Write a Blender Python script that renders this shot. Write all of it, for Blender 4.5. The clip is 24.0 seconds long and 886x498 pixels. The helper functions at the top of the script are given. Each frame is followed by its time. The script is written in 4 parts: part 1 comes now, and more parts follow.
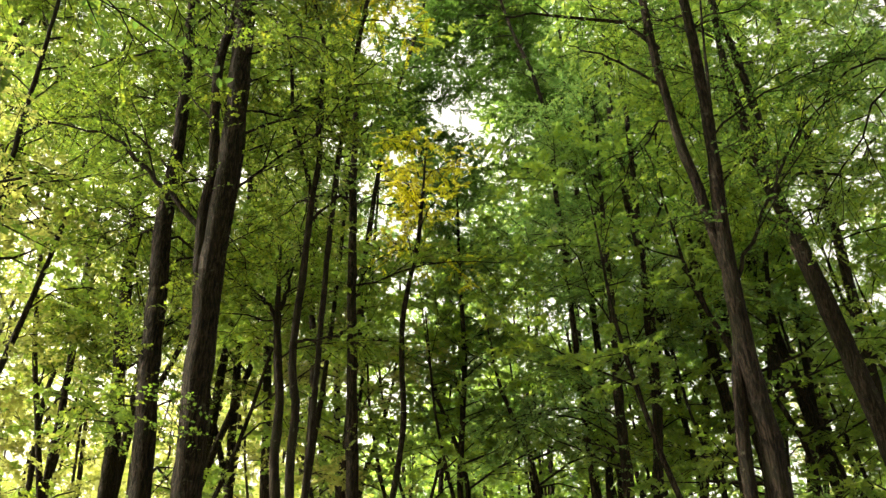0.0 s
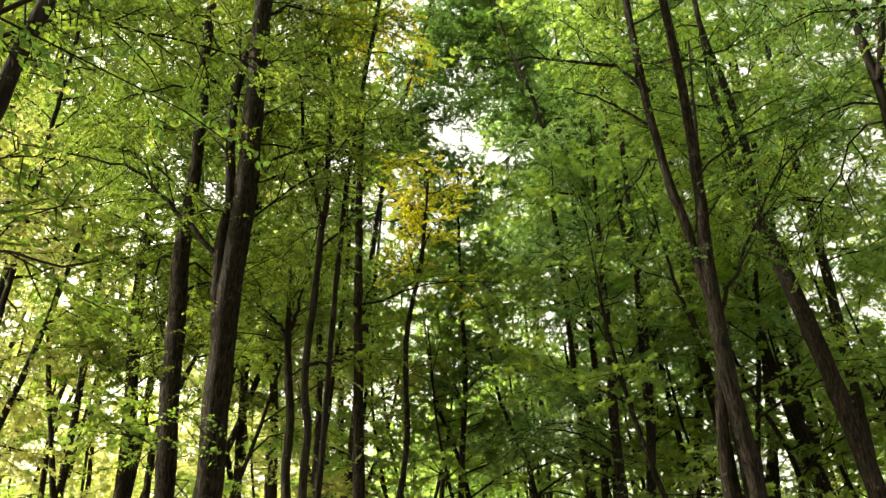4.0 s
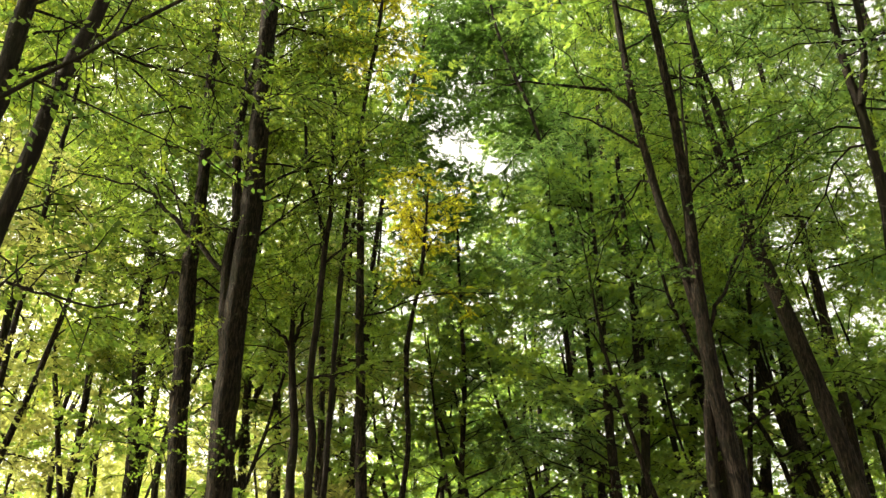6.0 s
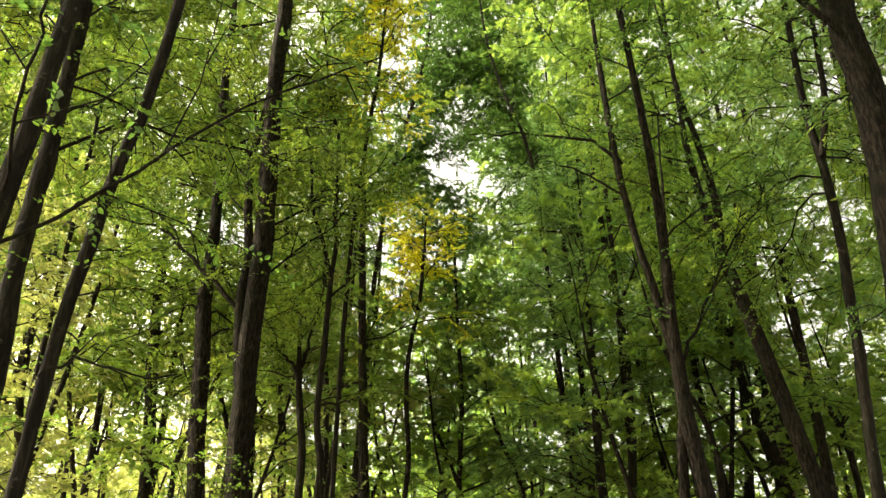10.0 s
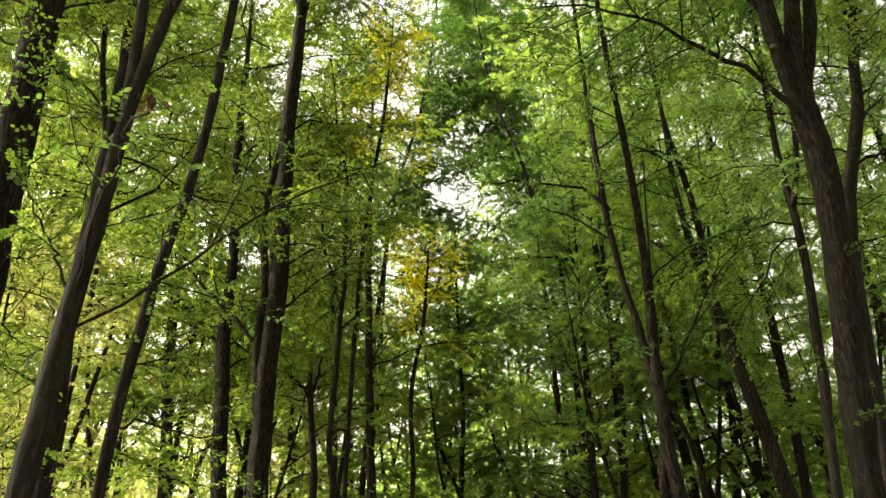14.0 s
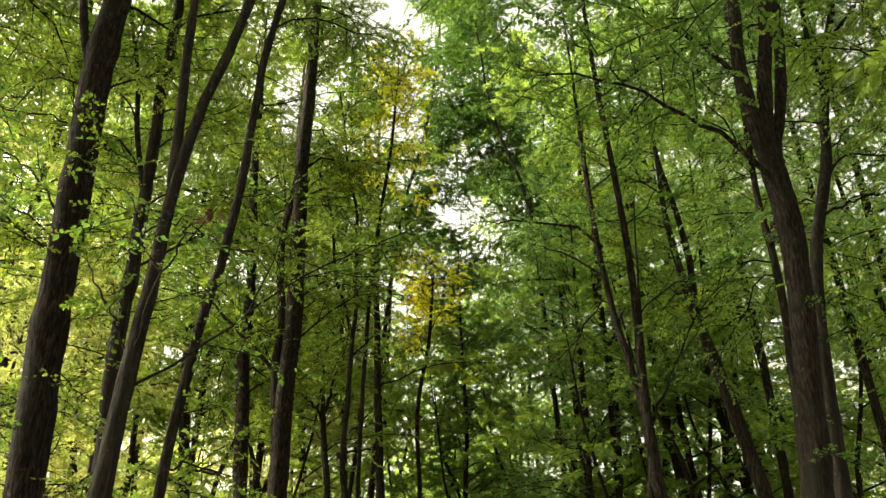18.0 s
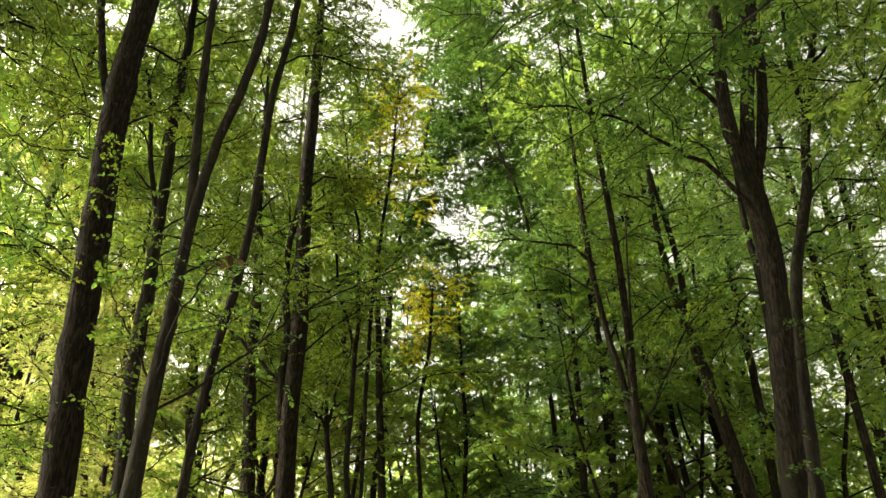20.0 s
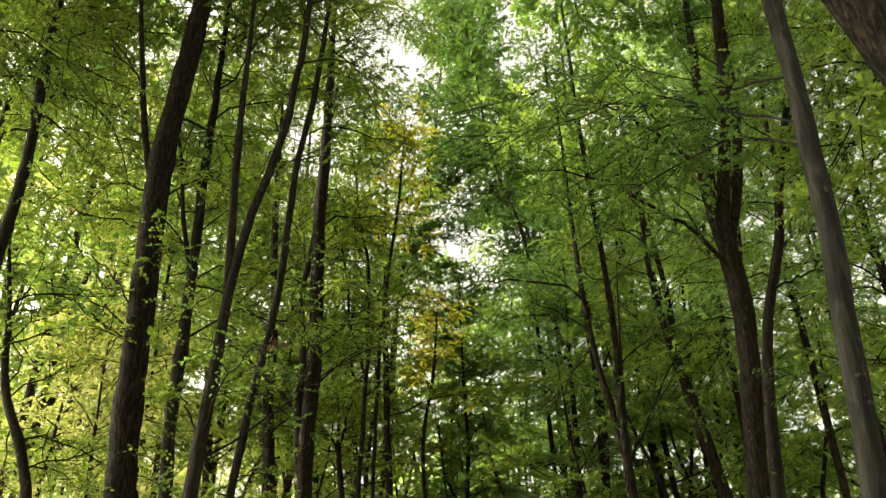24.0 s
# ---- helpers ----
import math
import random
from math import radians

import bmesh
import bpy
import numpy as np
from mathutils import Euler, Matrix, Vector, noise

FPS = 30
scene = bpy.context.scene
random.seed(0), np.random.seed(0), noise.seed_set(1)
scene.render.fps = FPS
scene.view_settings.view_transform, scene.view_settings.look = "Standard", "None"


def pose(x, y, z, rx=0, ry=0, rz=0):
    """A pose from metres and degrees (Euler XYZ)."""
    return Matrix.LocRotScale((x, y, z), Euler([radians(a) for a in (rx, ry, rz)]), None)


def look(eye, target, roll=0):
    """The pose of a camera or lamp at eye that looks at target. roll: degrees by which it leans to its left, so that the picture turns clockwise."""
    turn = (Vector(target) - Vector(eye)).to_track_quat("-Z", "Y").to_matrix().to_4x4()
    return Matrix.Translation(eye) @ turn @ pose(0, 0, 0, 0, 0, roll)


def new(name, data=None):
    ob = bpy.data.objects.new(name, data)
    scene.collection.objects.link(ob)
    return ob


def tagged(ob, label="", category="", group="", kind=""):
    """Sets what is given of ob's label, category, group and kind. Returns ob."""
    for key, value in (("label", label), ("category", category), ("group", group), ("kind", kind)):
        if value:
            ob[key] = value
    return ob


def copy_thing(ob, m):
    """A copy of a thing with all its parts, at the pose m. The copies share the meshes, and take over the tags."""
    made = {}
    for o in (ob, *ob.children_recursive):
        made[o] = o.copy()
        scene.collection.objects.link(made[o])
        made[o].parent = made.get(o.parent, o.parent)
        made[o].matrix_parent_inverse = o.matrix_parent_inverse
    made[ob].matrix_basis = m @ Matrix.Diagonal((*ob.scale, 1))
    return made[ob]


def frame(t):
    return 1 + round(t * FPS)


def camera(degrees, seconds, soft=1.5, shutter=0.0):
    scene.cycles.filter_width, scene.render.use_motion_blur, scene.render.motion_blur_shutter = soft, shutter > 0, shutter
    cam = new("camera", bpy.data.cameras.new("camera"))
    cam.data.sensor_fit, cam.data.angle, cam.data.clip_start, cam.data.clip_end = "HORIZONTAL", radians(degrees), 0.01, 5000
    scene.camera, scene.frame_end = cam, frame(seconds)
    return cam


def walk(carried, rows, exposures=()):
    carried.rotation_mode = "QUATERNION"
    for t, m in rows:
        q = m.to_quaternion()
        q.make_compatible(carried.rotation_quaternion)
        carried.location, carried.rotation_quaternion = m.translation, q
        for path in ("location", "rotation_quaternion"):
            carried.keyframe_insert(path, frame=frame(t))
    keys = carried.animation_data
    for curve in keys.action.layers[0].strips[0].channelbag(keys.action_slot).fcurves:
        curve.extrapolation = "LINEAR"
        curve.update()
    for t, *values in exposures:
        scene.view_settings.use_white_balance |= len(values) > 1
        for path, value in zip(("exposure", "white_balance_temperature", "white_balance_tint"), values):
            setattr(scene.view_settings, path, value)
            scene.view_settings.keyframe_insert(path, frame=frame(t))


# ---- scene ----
cam = camera(55.0, 24.0, soft=1.5)
METRES, EYE, TILT, LEAN, TURN = 5.0, 1.6, 29.45, 0.0, 0.0
ROWS = [
    (0.0, 0.0000, 0.0000, 0.0000, 0.000, 0.000, -0.00),
    (0.5, -0.0006, -0.0114, 0.0063, -0.012, 0.012, 0.01),
    (1.0, -0.0016, -0.0250, 0.0128, -0.018, 0.031, 0.01),
    (1.5, -0.0028, -0.0395, 0.0203, -0.031, 0.049, -0.00),
    (3.5, -0.0102, -0.1146, 0.0596, -0.043, 0.098, -0.07),
    (4.0, -0.0122, -0.1327, 0.0708, -0.061, 0.111, -0.06),
    (4.5, -0.0128, -0.1521, 0.0820, -0.080, 0.123, -0.03),
    (5.0, -0.0133, -0.1721, 0.0930, -0.092, 0.135, -0.00),
    (5.5, -0.0130, -0.1924, 0.1042, -0.098, 0.154, 0.01),
    (6.0, -0.0128, -0.2138, 0.1154, -0.105, 0.178, 0.05),
    (6.5, -0.0132, -0.2358, 0.1292, -0.123, 0.172, 0.06),
    (7.0, -0.0122, -0.2594, 0.1404, -0.123, 0.209, 0.11),
    (7.5, -0.0113, -0.2859, 0.1500, -0.141, 0.277, 0.16),
    (8.0, -0.0087, -0.3083, 0.1646, -0.148, 0.271, 0.19),
    (8.5, -0.0083, -0.3313, 0.1773, -0.172, 0.283, 0.22),
    (9.0, -0.0064, -0.3560, 0.1909, -0.178, 0.289, 0.24),
    (9.5, -0.0074, -0.3828, 0.2038, -0.197, 0.326, 0.26),
    (10.0, -0.0088, -0.4080, 0.2181, -0.209, 0.332, 0.28),
    (10.5, -0.0115, -0.4324, 0.2324, -0.221, 0.338, 0.28),
    (12.5, -0.0148, -0.5389, 0.2948, -0.209, 0.363, 0.40),
    (13.0, -0.0140, -0.5651, 0.3099, -0.184, 0.363, 0.41),
    (13.5, -0.0135, -0.5903, 0.3247, -0.160, 0.363, 0.42),
    (14.0, -0.0131, -0.6155, 0.3395, -0.141, 0.351, 0.45),
    (14.5, -0.0129, -0.6406, 0.3548, -0.111, 0.332, 0.49),
    (15.0, -0.0136, -0.6656, 0.3685, -0.080, 0.351, 0.53),
    (15.5, -0.0147, -0.6920, 0.3833, -0.043, 0.344, 0.54),
    (16.0, -0.0161, -0.7170, 0.3994, -0.025, 0.332, 0.57),
    (16.5, -0.0170, -0.7432, 0.4149, 0.006, 0.320, 0.58),
    (17.0, -0.0175, -0.7689, 0.4302, 0.031, 0.314, 0.61),
    (17.5, -0.0176, -0.7957, 0.4448, 0.043, 0.301, 0.63),
    (18.0, -0.0183, -0.8238, 0.4580, 0.049, 0.314, 0.64),
    (18.5, -0.0188, -0.8517, 0.4719, 0.037, 0.320, 0.65),
    (20.5, -0.0167, -0.9726, 0.5385, -0.012, 0.283, 0.85),
    (21.0, -0.0182, -1.0005, 0.5557, -0.031, 0.277, 0.89),
    (21.5, -0.0200, -1.0296, 0.5739, -0.031, 0.264, 0.88),
    (22.0, -0.0218, -1.0603, 0.5922, -0.018, 0.264, 0.88),
    (22.5, -0.0239, -1.0922, 0.6122, -0.012, 0.252, 0.87),
    (23.0, -0.0269, -1.1242, 0.6320, 0.006, 0.258, 0.87),
    (23.5, -0.0296, -1.1589, 0.6516, 0.012, 0.271, 0.87),
    (24.0, -0.0332, -1.1940, 0.6739, 0.006, 0.264, 0.86),
]
walk(cam, [(t, pose(0, 0, EYE, TILT, LEAN, TURN) @ pose(METRES * x, METRES * y, METRES * z, 90 + pitch, roll, yaw)) for t, x, y, z, yaw, pitch, roll in ROWS],
     [(0.0, 1.06, 8000, 3), (14.0, 0.88, 8000, 3), (24.0, 0.64, 8000, 2)])

# ---- world, sun, exposure ----
SUN_DIR = Vector((-0.86, 0.12, 0.50)).normalized()      # towards the sun
world = bpy.data.worlds.new("sky")
scene.world = world
world.use_nodes = True
wn, wl = world.node_tree.nodes, world.node_tree.links
sky = wn.new("ShaderNodeTexSky")
sky.sky_type = "NISHITA"
sky.sun_disc = False
sky.sun_elevation = math.asin(SUN_DIR.z)
sky.sun_rotation = math.atan2(SUN_DIR.x, SUN_DIR.y)
sky.dust_density = 8.0
sky.air_density = 0.8
sky.ozone_density = 0.3
wn["Background"].inputs["Strength"].default_value = 0.15
haze = wn.new("ShaderNodeHueSaturation")          # thin high cloud: a paler sky
haze.inputs["Saturation"].default_value, haze.inputs["Value"].default_value = 0.18, 2.6
wl.new(sky.outputs[0], haze.inputs["Color"])
wl.new(haze.outputs[0], wn["Background"].inputs["Color"])
sun = new("sun", bpy.data.lights.new("sun", "SUN"))
sun.data.energy, sun.data.angle, sun.data.color = 3.2, radians(0.55), (1.0, 0.93, 0.80)
sun.matrix_world = look((0, 0, 40), Vector((0, 0, 40)) - SUN_DIR)


# ---- materials ----
def material(name):
    m = bpy.data.materials.new(name)
    m.use_nodes = True
    nt = m.node_tree
    nt.nodes.remove(nt.nodes["Principled BSDF"])
    return m, nt.nodes, nt.links, nt.nodes["Material Output"]


def ramp(nodes, stops):
    r = nodes.new("ShaderNodeValToRGB")
    e = r.color_ramp.elements
    e[0].position, e[0].color = stops[0][0], (*stops[0][1], 1)
    e[1].position, e[1].color = stops[-1][0], (*stops[-1][1], 1)
    for p, c in stops[1:-1]:
        n = e.new(p)
        n.color = (*c, 1)
    return r


def leaf_material(name, stops, clump=0.9, through_share=0.6, clear=1.0, blue=1.6):
    """Thin leaf: gloss on top, light passing through; hue varies by leaf, by spray and by clump."""
    m, n, l, out = material(name)
    geo, info, co = n.new("ShaderNodeNewGeometry"), n.new("ShaderNodeObjectInfo"), n.new("ShaderNodeTexCoord")
    noise_1 = n.new("ShaderNodeTexNoise")
    noise_1.inputs["Scale"].default_value, noise_1.inputs["Detail"].default_value = clump, 2
    l.new(geo.outputs["Position"], noise_1.inputs["Vector"])
    a = n.new("ShaderNodeMath"); a.operation = "MULTIPLY_ADD"
    l.new(geo.outputs["Random Per Island"], a.inputs[0]); a.inputs[1].default_value = 0.42
    b = n.new("ShaderNodeMath"); b.operation = "MULTIPLY_ADD"
    l.new(info.outputs["Random"], b.inputs[0]); b.inputs[1].default_value = 0.22
    c = n.new("ShaderNodeMath"); c.operation = "MULTIPLY_ADD"
    l.new(noise_1.outputs[0], c.inputs[0]); c.inputs[1].default_value = 0.9; c.inputs[2].default_value = -0.27
    l.new(c.outputs[0], b.inputs[2]); l.new(b.outputs[0], a.inputs[2])
    r = ramp(n, stops)
    l.new(a.outputs[0], r.inputs[0])
    p = n.new("ShaderNodeBsdfPrincipled")
    p.inputs["Roughness"].default_value = 0.42
    p.inputs["Specular IOR Level"].default_value = 0.3
    l.new(r.outputs[0], p.inputs["Base Color"])
    t = n.new("ShaderNodeBsdfTranslucent")
    warm = n.new("ShaderNodeMix"); warm.data_type = "RGBA"; warm.blend_type = "MULTIPLY"
    warm.inputs[0].default_value = 1.0
    warm.inputs[7].default_value = (3.6 * clear, 3.9 * clear, blue * clear, 1)
    l.new(r.outputs[0], warm.inputs[6])
    l.new(warm.outputs[2], t.inputs["Color"])
    mix = n.new("ShaderNodeMixShader")
    mix.inputs[0].default_value = through_share
    l.new(p.outputs[0], mix.inputs[1]); l.new(t.outputs[0], mix.inputs[2])
    l.new(mix.outputs[0], out.inputs["Surface"])
    return m


def bark_material(name, dark, light, moss, lichen, ridge=40.0, deep=1.0, blotch=0.63):
    """Bark: long ridges up the trunk, a mossy tinge in broad patches and small pale lichen spots."""
    m, n, l, out = material(name)
    geo = n.new("ShaderNodeNewGeometry")
    mp = n.new("ShaderNodeMapping"); mp.inputs["Scale"].default_value = (1, 1, 0.17)
    l.new(geo.outputs["Position"], mp.inputs["Vector"])
    ridges = n.new("ShaderNodeTexNoise"); ridges.inputs["Scale"].default_value = ridge; ridges.inputs["Detail"].default_value = 6; ridges.inputs["Roughness"].default_value = 0.66; ridges.inputs["Distortion"].default_value = 0.5
    l.new(mp.outputs[0], ridges.inputs["Vector"])
    broad = n.new("ShaderNodeTexNoise"); broad.inputs["Scale"].default_value = 2.3; broad.inputs["Detail"].default_value = 5; broad.inputs["Roughness"].default_value = 0.6
    l.new(geo.outputs["Position"], broad.inputs["Vector"])
    spots = n.new("ShaderNodeTexNoise"); spots.inputs["Scale"].default_value = 9.0; spots.inputs["Detail"].default_value = 4; spots.inputs["Roughness"].default_value = 0.7
    l.new(geo.outputs["Position"], spots.inputs["Vector"])
    r = ramp(n, [(0.43, dark), (0.52, tuple(0.4 * (p + q) for p, q in zip(dark, light))), (0.61, light)])
    l.new(ridges.outputs[0], r.inputs[0])
    mr = ramp(n, [(0.50, (0, 0, 0)), (0.68, (0.75, 0.75, 0.75))])
    l.new(broad.outputs[0], mr.inputs[0])
    mix = n.new("ShaderNodeMix"); mix.data_type = "RGBA"; mix.inputs[7].default_value = (*moss, 1)
    l.new(mr.outputs[0], mix.inputs[0]); l.new(r.outputs[0], mix.inputs[6])
    sr = ramp(n, [(blotch, (0, 0, 0)), (blotch + 0.06, (0.85, 0.85, 0.85))])
    l.new(spots.outputs[0], sr.inputs[0])
    mix2 = n.new("ShaderNodeMix"); mix2.data_type = "RGBA"; mix2.inputs[7].default_value = (*lichen, 1)
    l.new(sr.outputs[0], mix2.inputs[0]); l.new(mix.outputs[2], mix2.inputs[6])
    p = n.new("ShaderNodeBsdfPrincipled"); p.inputs["Roughness"].default_value = 0.9; p.inputs["Specular IOR Level"].default_value = 0.2
    l.new(mix2.outputs[2], p.inputs["Base Color"])
    bump = n.new("ShaderNodeBump"); bump.inputs["Strength"].default_value = deep; bump.inputs["Distance"].default_value = 0.05
    l.new(ridges.outputs[0], bump.inputs["Height"]); l.new(bump.outputs[0], p.inputs["Normal"])
    l.new(p.outputs[0], out.inputs["Surface"])
    return m


GREEN = [(0.0, (0.047, 0.077, 0.044)), (0.35, (0.078, 0.112, 0.053)), (0.7, (0.116, 0.147, 0.056)), (1.0, (0.19, 0.20, 0.060))]
LIME = [(0.0, (0.044, 0.080, 0.035)), (0.4, (0.080, 0.122, 0.040)), (0.75, (0.140, 0.165, 0.046)), (1.0, (0.25, 0.225, 0.055))]
# sunlight put into the leaf colour, for foliage the sun lamp barely reaches
SUNLIT_YELLOW = [(0.0, (0.125, 0.145, 0.065)), (0.4, (0.215, 0.220, 0.095)), (0.8, (0.285, 0.270, 0.120)), (1.0, (0.330, 0.295, 0.125))]
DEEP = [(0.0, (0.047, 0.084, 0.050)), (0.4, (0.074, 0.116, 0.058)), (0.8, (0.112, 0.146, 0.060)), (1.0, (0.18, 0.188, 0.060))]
# shade put into the leaf colour, for crowns the sun leaves too bright
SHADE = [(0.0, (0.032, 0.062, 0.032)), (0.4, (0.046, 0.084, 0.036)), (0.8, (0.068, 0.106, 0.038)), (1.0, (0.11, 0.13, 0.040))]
GOLD = [(0.0, (0.15, 0.16, 0.036)), (0.4, (0.27, 0.24, 0.040)), (0.8, (0.34, 0.28, 0.056)), (1.0, (0.37, 0.27, 0.056))]
leaf_green = leaf_material("leaf_green", GREEN, clear=1.18)
leaf_lime = leaf_material("leaf_lime", LIME, clear=0.67)
# blue raised in the colour to stand for skylight reflected off these leaves
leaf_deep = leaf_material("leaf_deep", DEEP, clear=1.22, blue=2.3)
# greens dimmed: part shade put into the colour of overlit near-left crowns
OLIVE = [(0.0, (0.034, 0.060, 0.026)), (0.4, (0.056, 0.088, 0.030)), (0.8, (0.082, 0.108, 0.032)), (1.0, (0.15, 0.15, 0.038))]
leaf_olive = leaf_material("leaf_olive", OLIVE, clear=0.90)
leaf_gold = leaf_material("leaf_gold", GOLD, clear=1.2, blue=2.2)
leaf_sunlit_yellow = leaf_material("leaf_sunlit_yellow", SUNLIT_YELLOW, clear=0.66, blue=2.5)
DEAD = [(0.0, (0.045, 0.028, 0.015)), (0.5, (0.075, 0.045, 0.024)), (1.0, (0.11, 0.068, 0.036))]
leaf_dead = leaf_material("leaf_dead", DEAD, through_share=0.3, clear=0.5)
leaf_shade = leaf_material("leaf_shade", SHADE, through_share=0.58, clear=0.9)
bark_oak = bark_material("bark_furrowed", (0.007, 0.005, 0.0035), (0.062, 0.045, 0.032), (0.020, 0.020, 0.010), (0.085, 0.082, 0.060), ridge=42.0, deep=1.6)
bark_smooth = bark_material("bark_smooth", (0.010, 0.008, 0.006), (0.036, 0.029, 0.022), (0.020, 0.020, 0.010), (0.085, 0.08, 0.065), ridge=20.0, deep=0.6, blotch=0.62)
bark_grey = bark_material("bark_grey", (0.012, 0.012, 0.011), (0.044, 0.042, 0.037), (0.022, 0.024, 0.014), (0.10, 0.10, 0.085), ridge=14.0, deep=0.4, blotch=0.64)
bark_thin = bark_material("bark_thin", (0.008, 0.006, 0.004), (0.034, 0.025, 0.018), (0.022, 0.022, 0.011), (0.08, 0.08, 0.06), ridge=34.0, deep=0.5)

g_mat, n, l, out = material("forest_floor")
geo = n.new("ShaderNodeNewGeometry")
fine = n.new("ShaderNodeTexNoise"); fine.inputs["Scale"].default_value = 14; fine.inputs["Detail"].default_value = 8
wide = n.new("ShaderNodeTexNoise"); wide.inputs["Scale"].default_value = 0.5; wide.inputs["Detail"].default_value = 4
l.new(geo.outputs["Position"], fine.inputs["Vector"]); l.new(geo.outputs["Position"], wide.inputs["Vector"])
litter = ramp(n, [(0.3, (0.05, 0.035, 0.021)), (0.5, (0.12, 0.082, 0.048)), (0.72, (0.21, 0.15, 0.085))])
l.new(fine.outputs[0], litter.inputs[0])
gm = n.new("ShaderNodeMix"); gm.data_type = "RGBA"; gm.inputs[7].default_value = (0.05, 0.075, 0.025, 1)
gr = ramp(n, [(0.5, (0, 0, 0)), (0.65, (0.8, 0.8, 0.8))])
l.new(wide.outputs[0], gr.inputs[0]); l.new(gr.outputs[0], gm.inputs[0]); l.new(litter.outputs[0], gm.inputs[6])
gp = n.new("ShaderNodeBsdfPrincipled"); gp.inputs["Roughness"].default_value = 0.95
gb = n.new("ShaderNodeBump"); gb.inputs["Strength"].default_value = 0.7; gb.inputs["Distance"].default_value = 0.04
l.new(fine.outputs[0], gb.inputs["Height"]); l.new(gb.outputs[0], gp.inputs["Normal"])
l.new(gm.outputs[2], gp.inputs["Base Color"]); l.new(gp.outputs[0], out.inputs["Surface"])


# ---- mesh helpers ----
def mesh_from(name, verts, faces, mat, smooth=True):
    """A mesh from arrays: verts (n, 3), faces (m, k) with k corners each."""
    me = bpy.data.meshes.new(name)
    k = faces.shape[1]
    me.vertices.add(len(verts)); me.vertices.foreach_set("co", np.ascontiguousarray(verts, dtype=np.float32).ravel())
    me.loops.add(faces.size); me.loops.foreach_set("vertex_index", np.ascontiguousarray(faces, dtype=np.int32).ravel())
    me.polygons.add(len(faces))
    me.polygons.foreach_set("loop_start", np.arange(0, faces.size, k, dtype=np.int32))
    me.polygons.foreach_set("loop_total", np.full(len(faces), k, dtype=np.int32))
    me.polygons.foreach_set("use_smooth", np.full(len(faces), smooth, dtype=bool))
    me.materials.append(mat)
    me.update(calc_edges=True)
    return me


def unit(v):
    return v / np.maximum(np.linalg.norm(v, axis=-1, keepdims=True), 1e-9)


def glide(points, n):
    """Catmull-Rom through control rows (any number of columns), n rows out."""
    p = np.asarray(points, float)
    p = np.vstack([2 * p[0] - p[1], p, 2 * p[-1] - p[-2]])
    u = np.linspace(0, len(p) - 3 - 1e-6, n)
    i = u.astype(int); f = (u - i)[:, None]
    a, b, c, d = p[i], p[i + 1], p[i + 2], p[i + 3]
    return 0.5 * (2 * b + (c - a) * f + (2 * a - 5 * b + 4 * c - d) * f ** 2 + (3 * b - a - 3 * c + d) * f ** 3)


def glide_even(points, step):
    """A smooth line through control rows at any spacing, out at even steps along its length."""
    p = np.asarray(points, float)
    s = np.concatenate([[0], np.cumsum(np.linalg.norm(np.diff(p[:, :3], axis=0), axis=1))])
    t = np.gradient(p, s, axis=0)
    u = np.linspace(0, s[-1] - 1e-6, max(6, int(s[-1] / step)))
    i = np.clip(np.searchsorted(s, u, side="right") - 1, 0, len(s) - 2)
    h = (s[i + 1] - s[i])[:, None]
    f = (u - s[i])[:, None] / h
    return (2 * f ** 3 - 3 * f ** 2 + 1) * p[i] + (f ** 3 - 2 * f ** 2 + f) * h * t[i] + (3 * f ** 2 - 2 * f ** 3) * p[i + 1] + (f ** 3 - f ** 2) * h * t[i + 1]


def tube(path, radii, sides, rng=None, rough=0.0):
    """Verts and quads of a tapered tube along path, closed at the tip by its thinness."""
    n = len(path)
    d = unit(np.gradient(path, axis=0))
    ref = np.where(np.abs(d[:, 2:3]) > 0.9, np.array([[1.0, 0, 0]]), np.array([[0, 0, 1.0]]))
    if np.mean(np.abs(d[:, 2])) > 0.5:
        ref = np.tile([[0.0, 1.0, 0.0]], (n, 1))
    else:
        ref = np.tile([[0.0, 0.05, 1.0]], (n, 1))
    s = unit(np.cross(d, ref)); t = np.cross(s, d)
    ang = np.linspace(0, 2 * np.pi, sides, endpoint=False)
    rr = radii[:, None] * np.ones((1, sides))
    if rng is not None and rough:
        lobes = rng.normal(0, rough, (1, sides)) * 0.7 + rng.normal(0, rough * 0.6, (n, sides))
        rr = rr * (1 + lobes)
    v = path[:, None, :] + rr[..., None] * (np.cos(ang)[None, :, None] * s[:, None, :] + np.sin(ang)[None, :, None] * t[:, None, :])
    i = np.arange(n - 1)[:, None] * sides; j = np.arange(sides)[None, :]; k = (j + 1) % sides
    q = np.stack([i + j, i + k, i + sides + k, i + sides + j], -1).reshape(-1, 4)
    return v.reshape(-1, 3), q


def join(pieces):
    vs, fs, off = [], [], 0
    for v, f in pieces:
        vs.append(v); fs.append(f + off); off += len(v)
    return np.vstack(vs), np.vstack(fs)


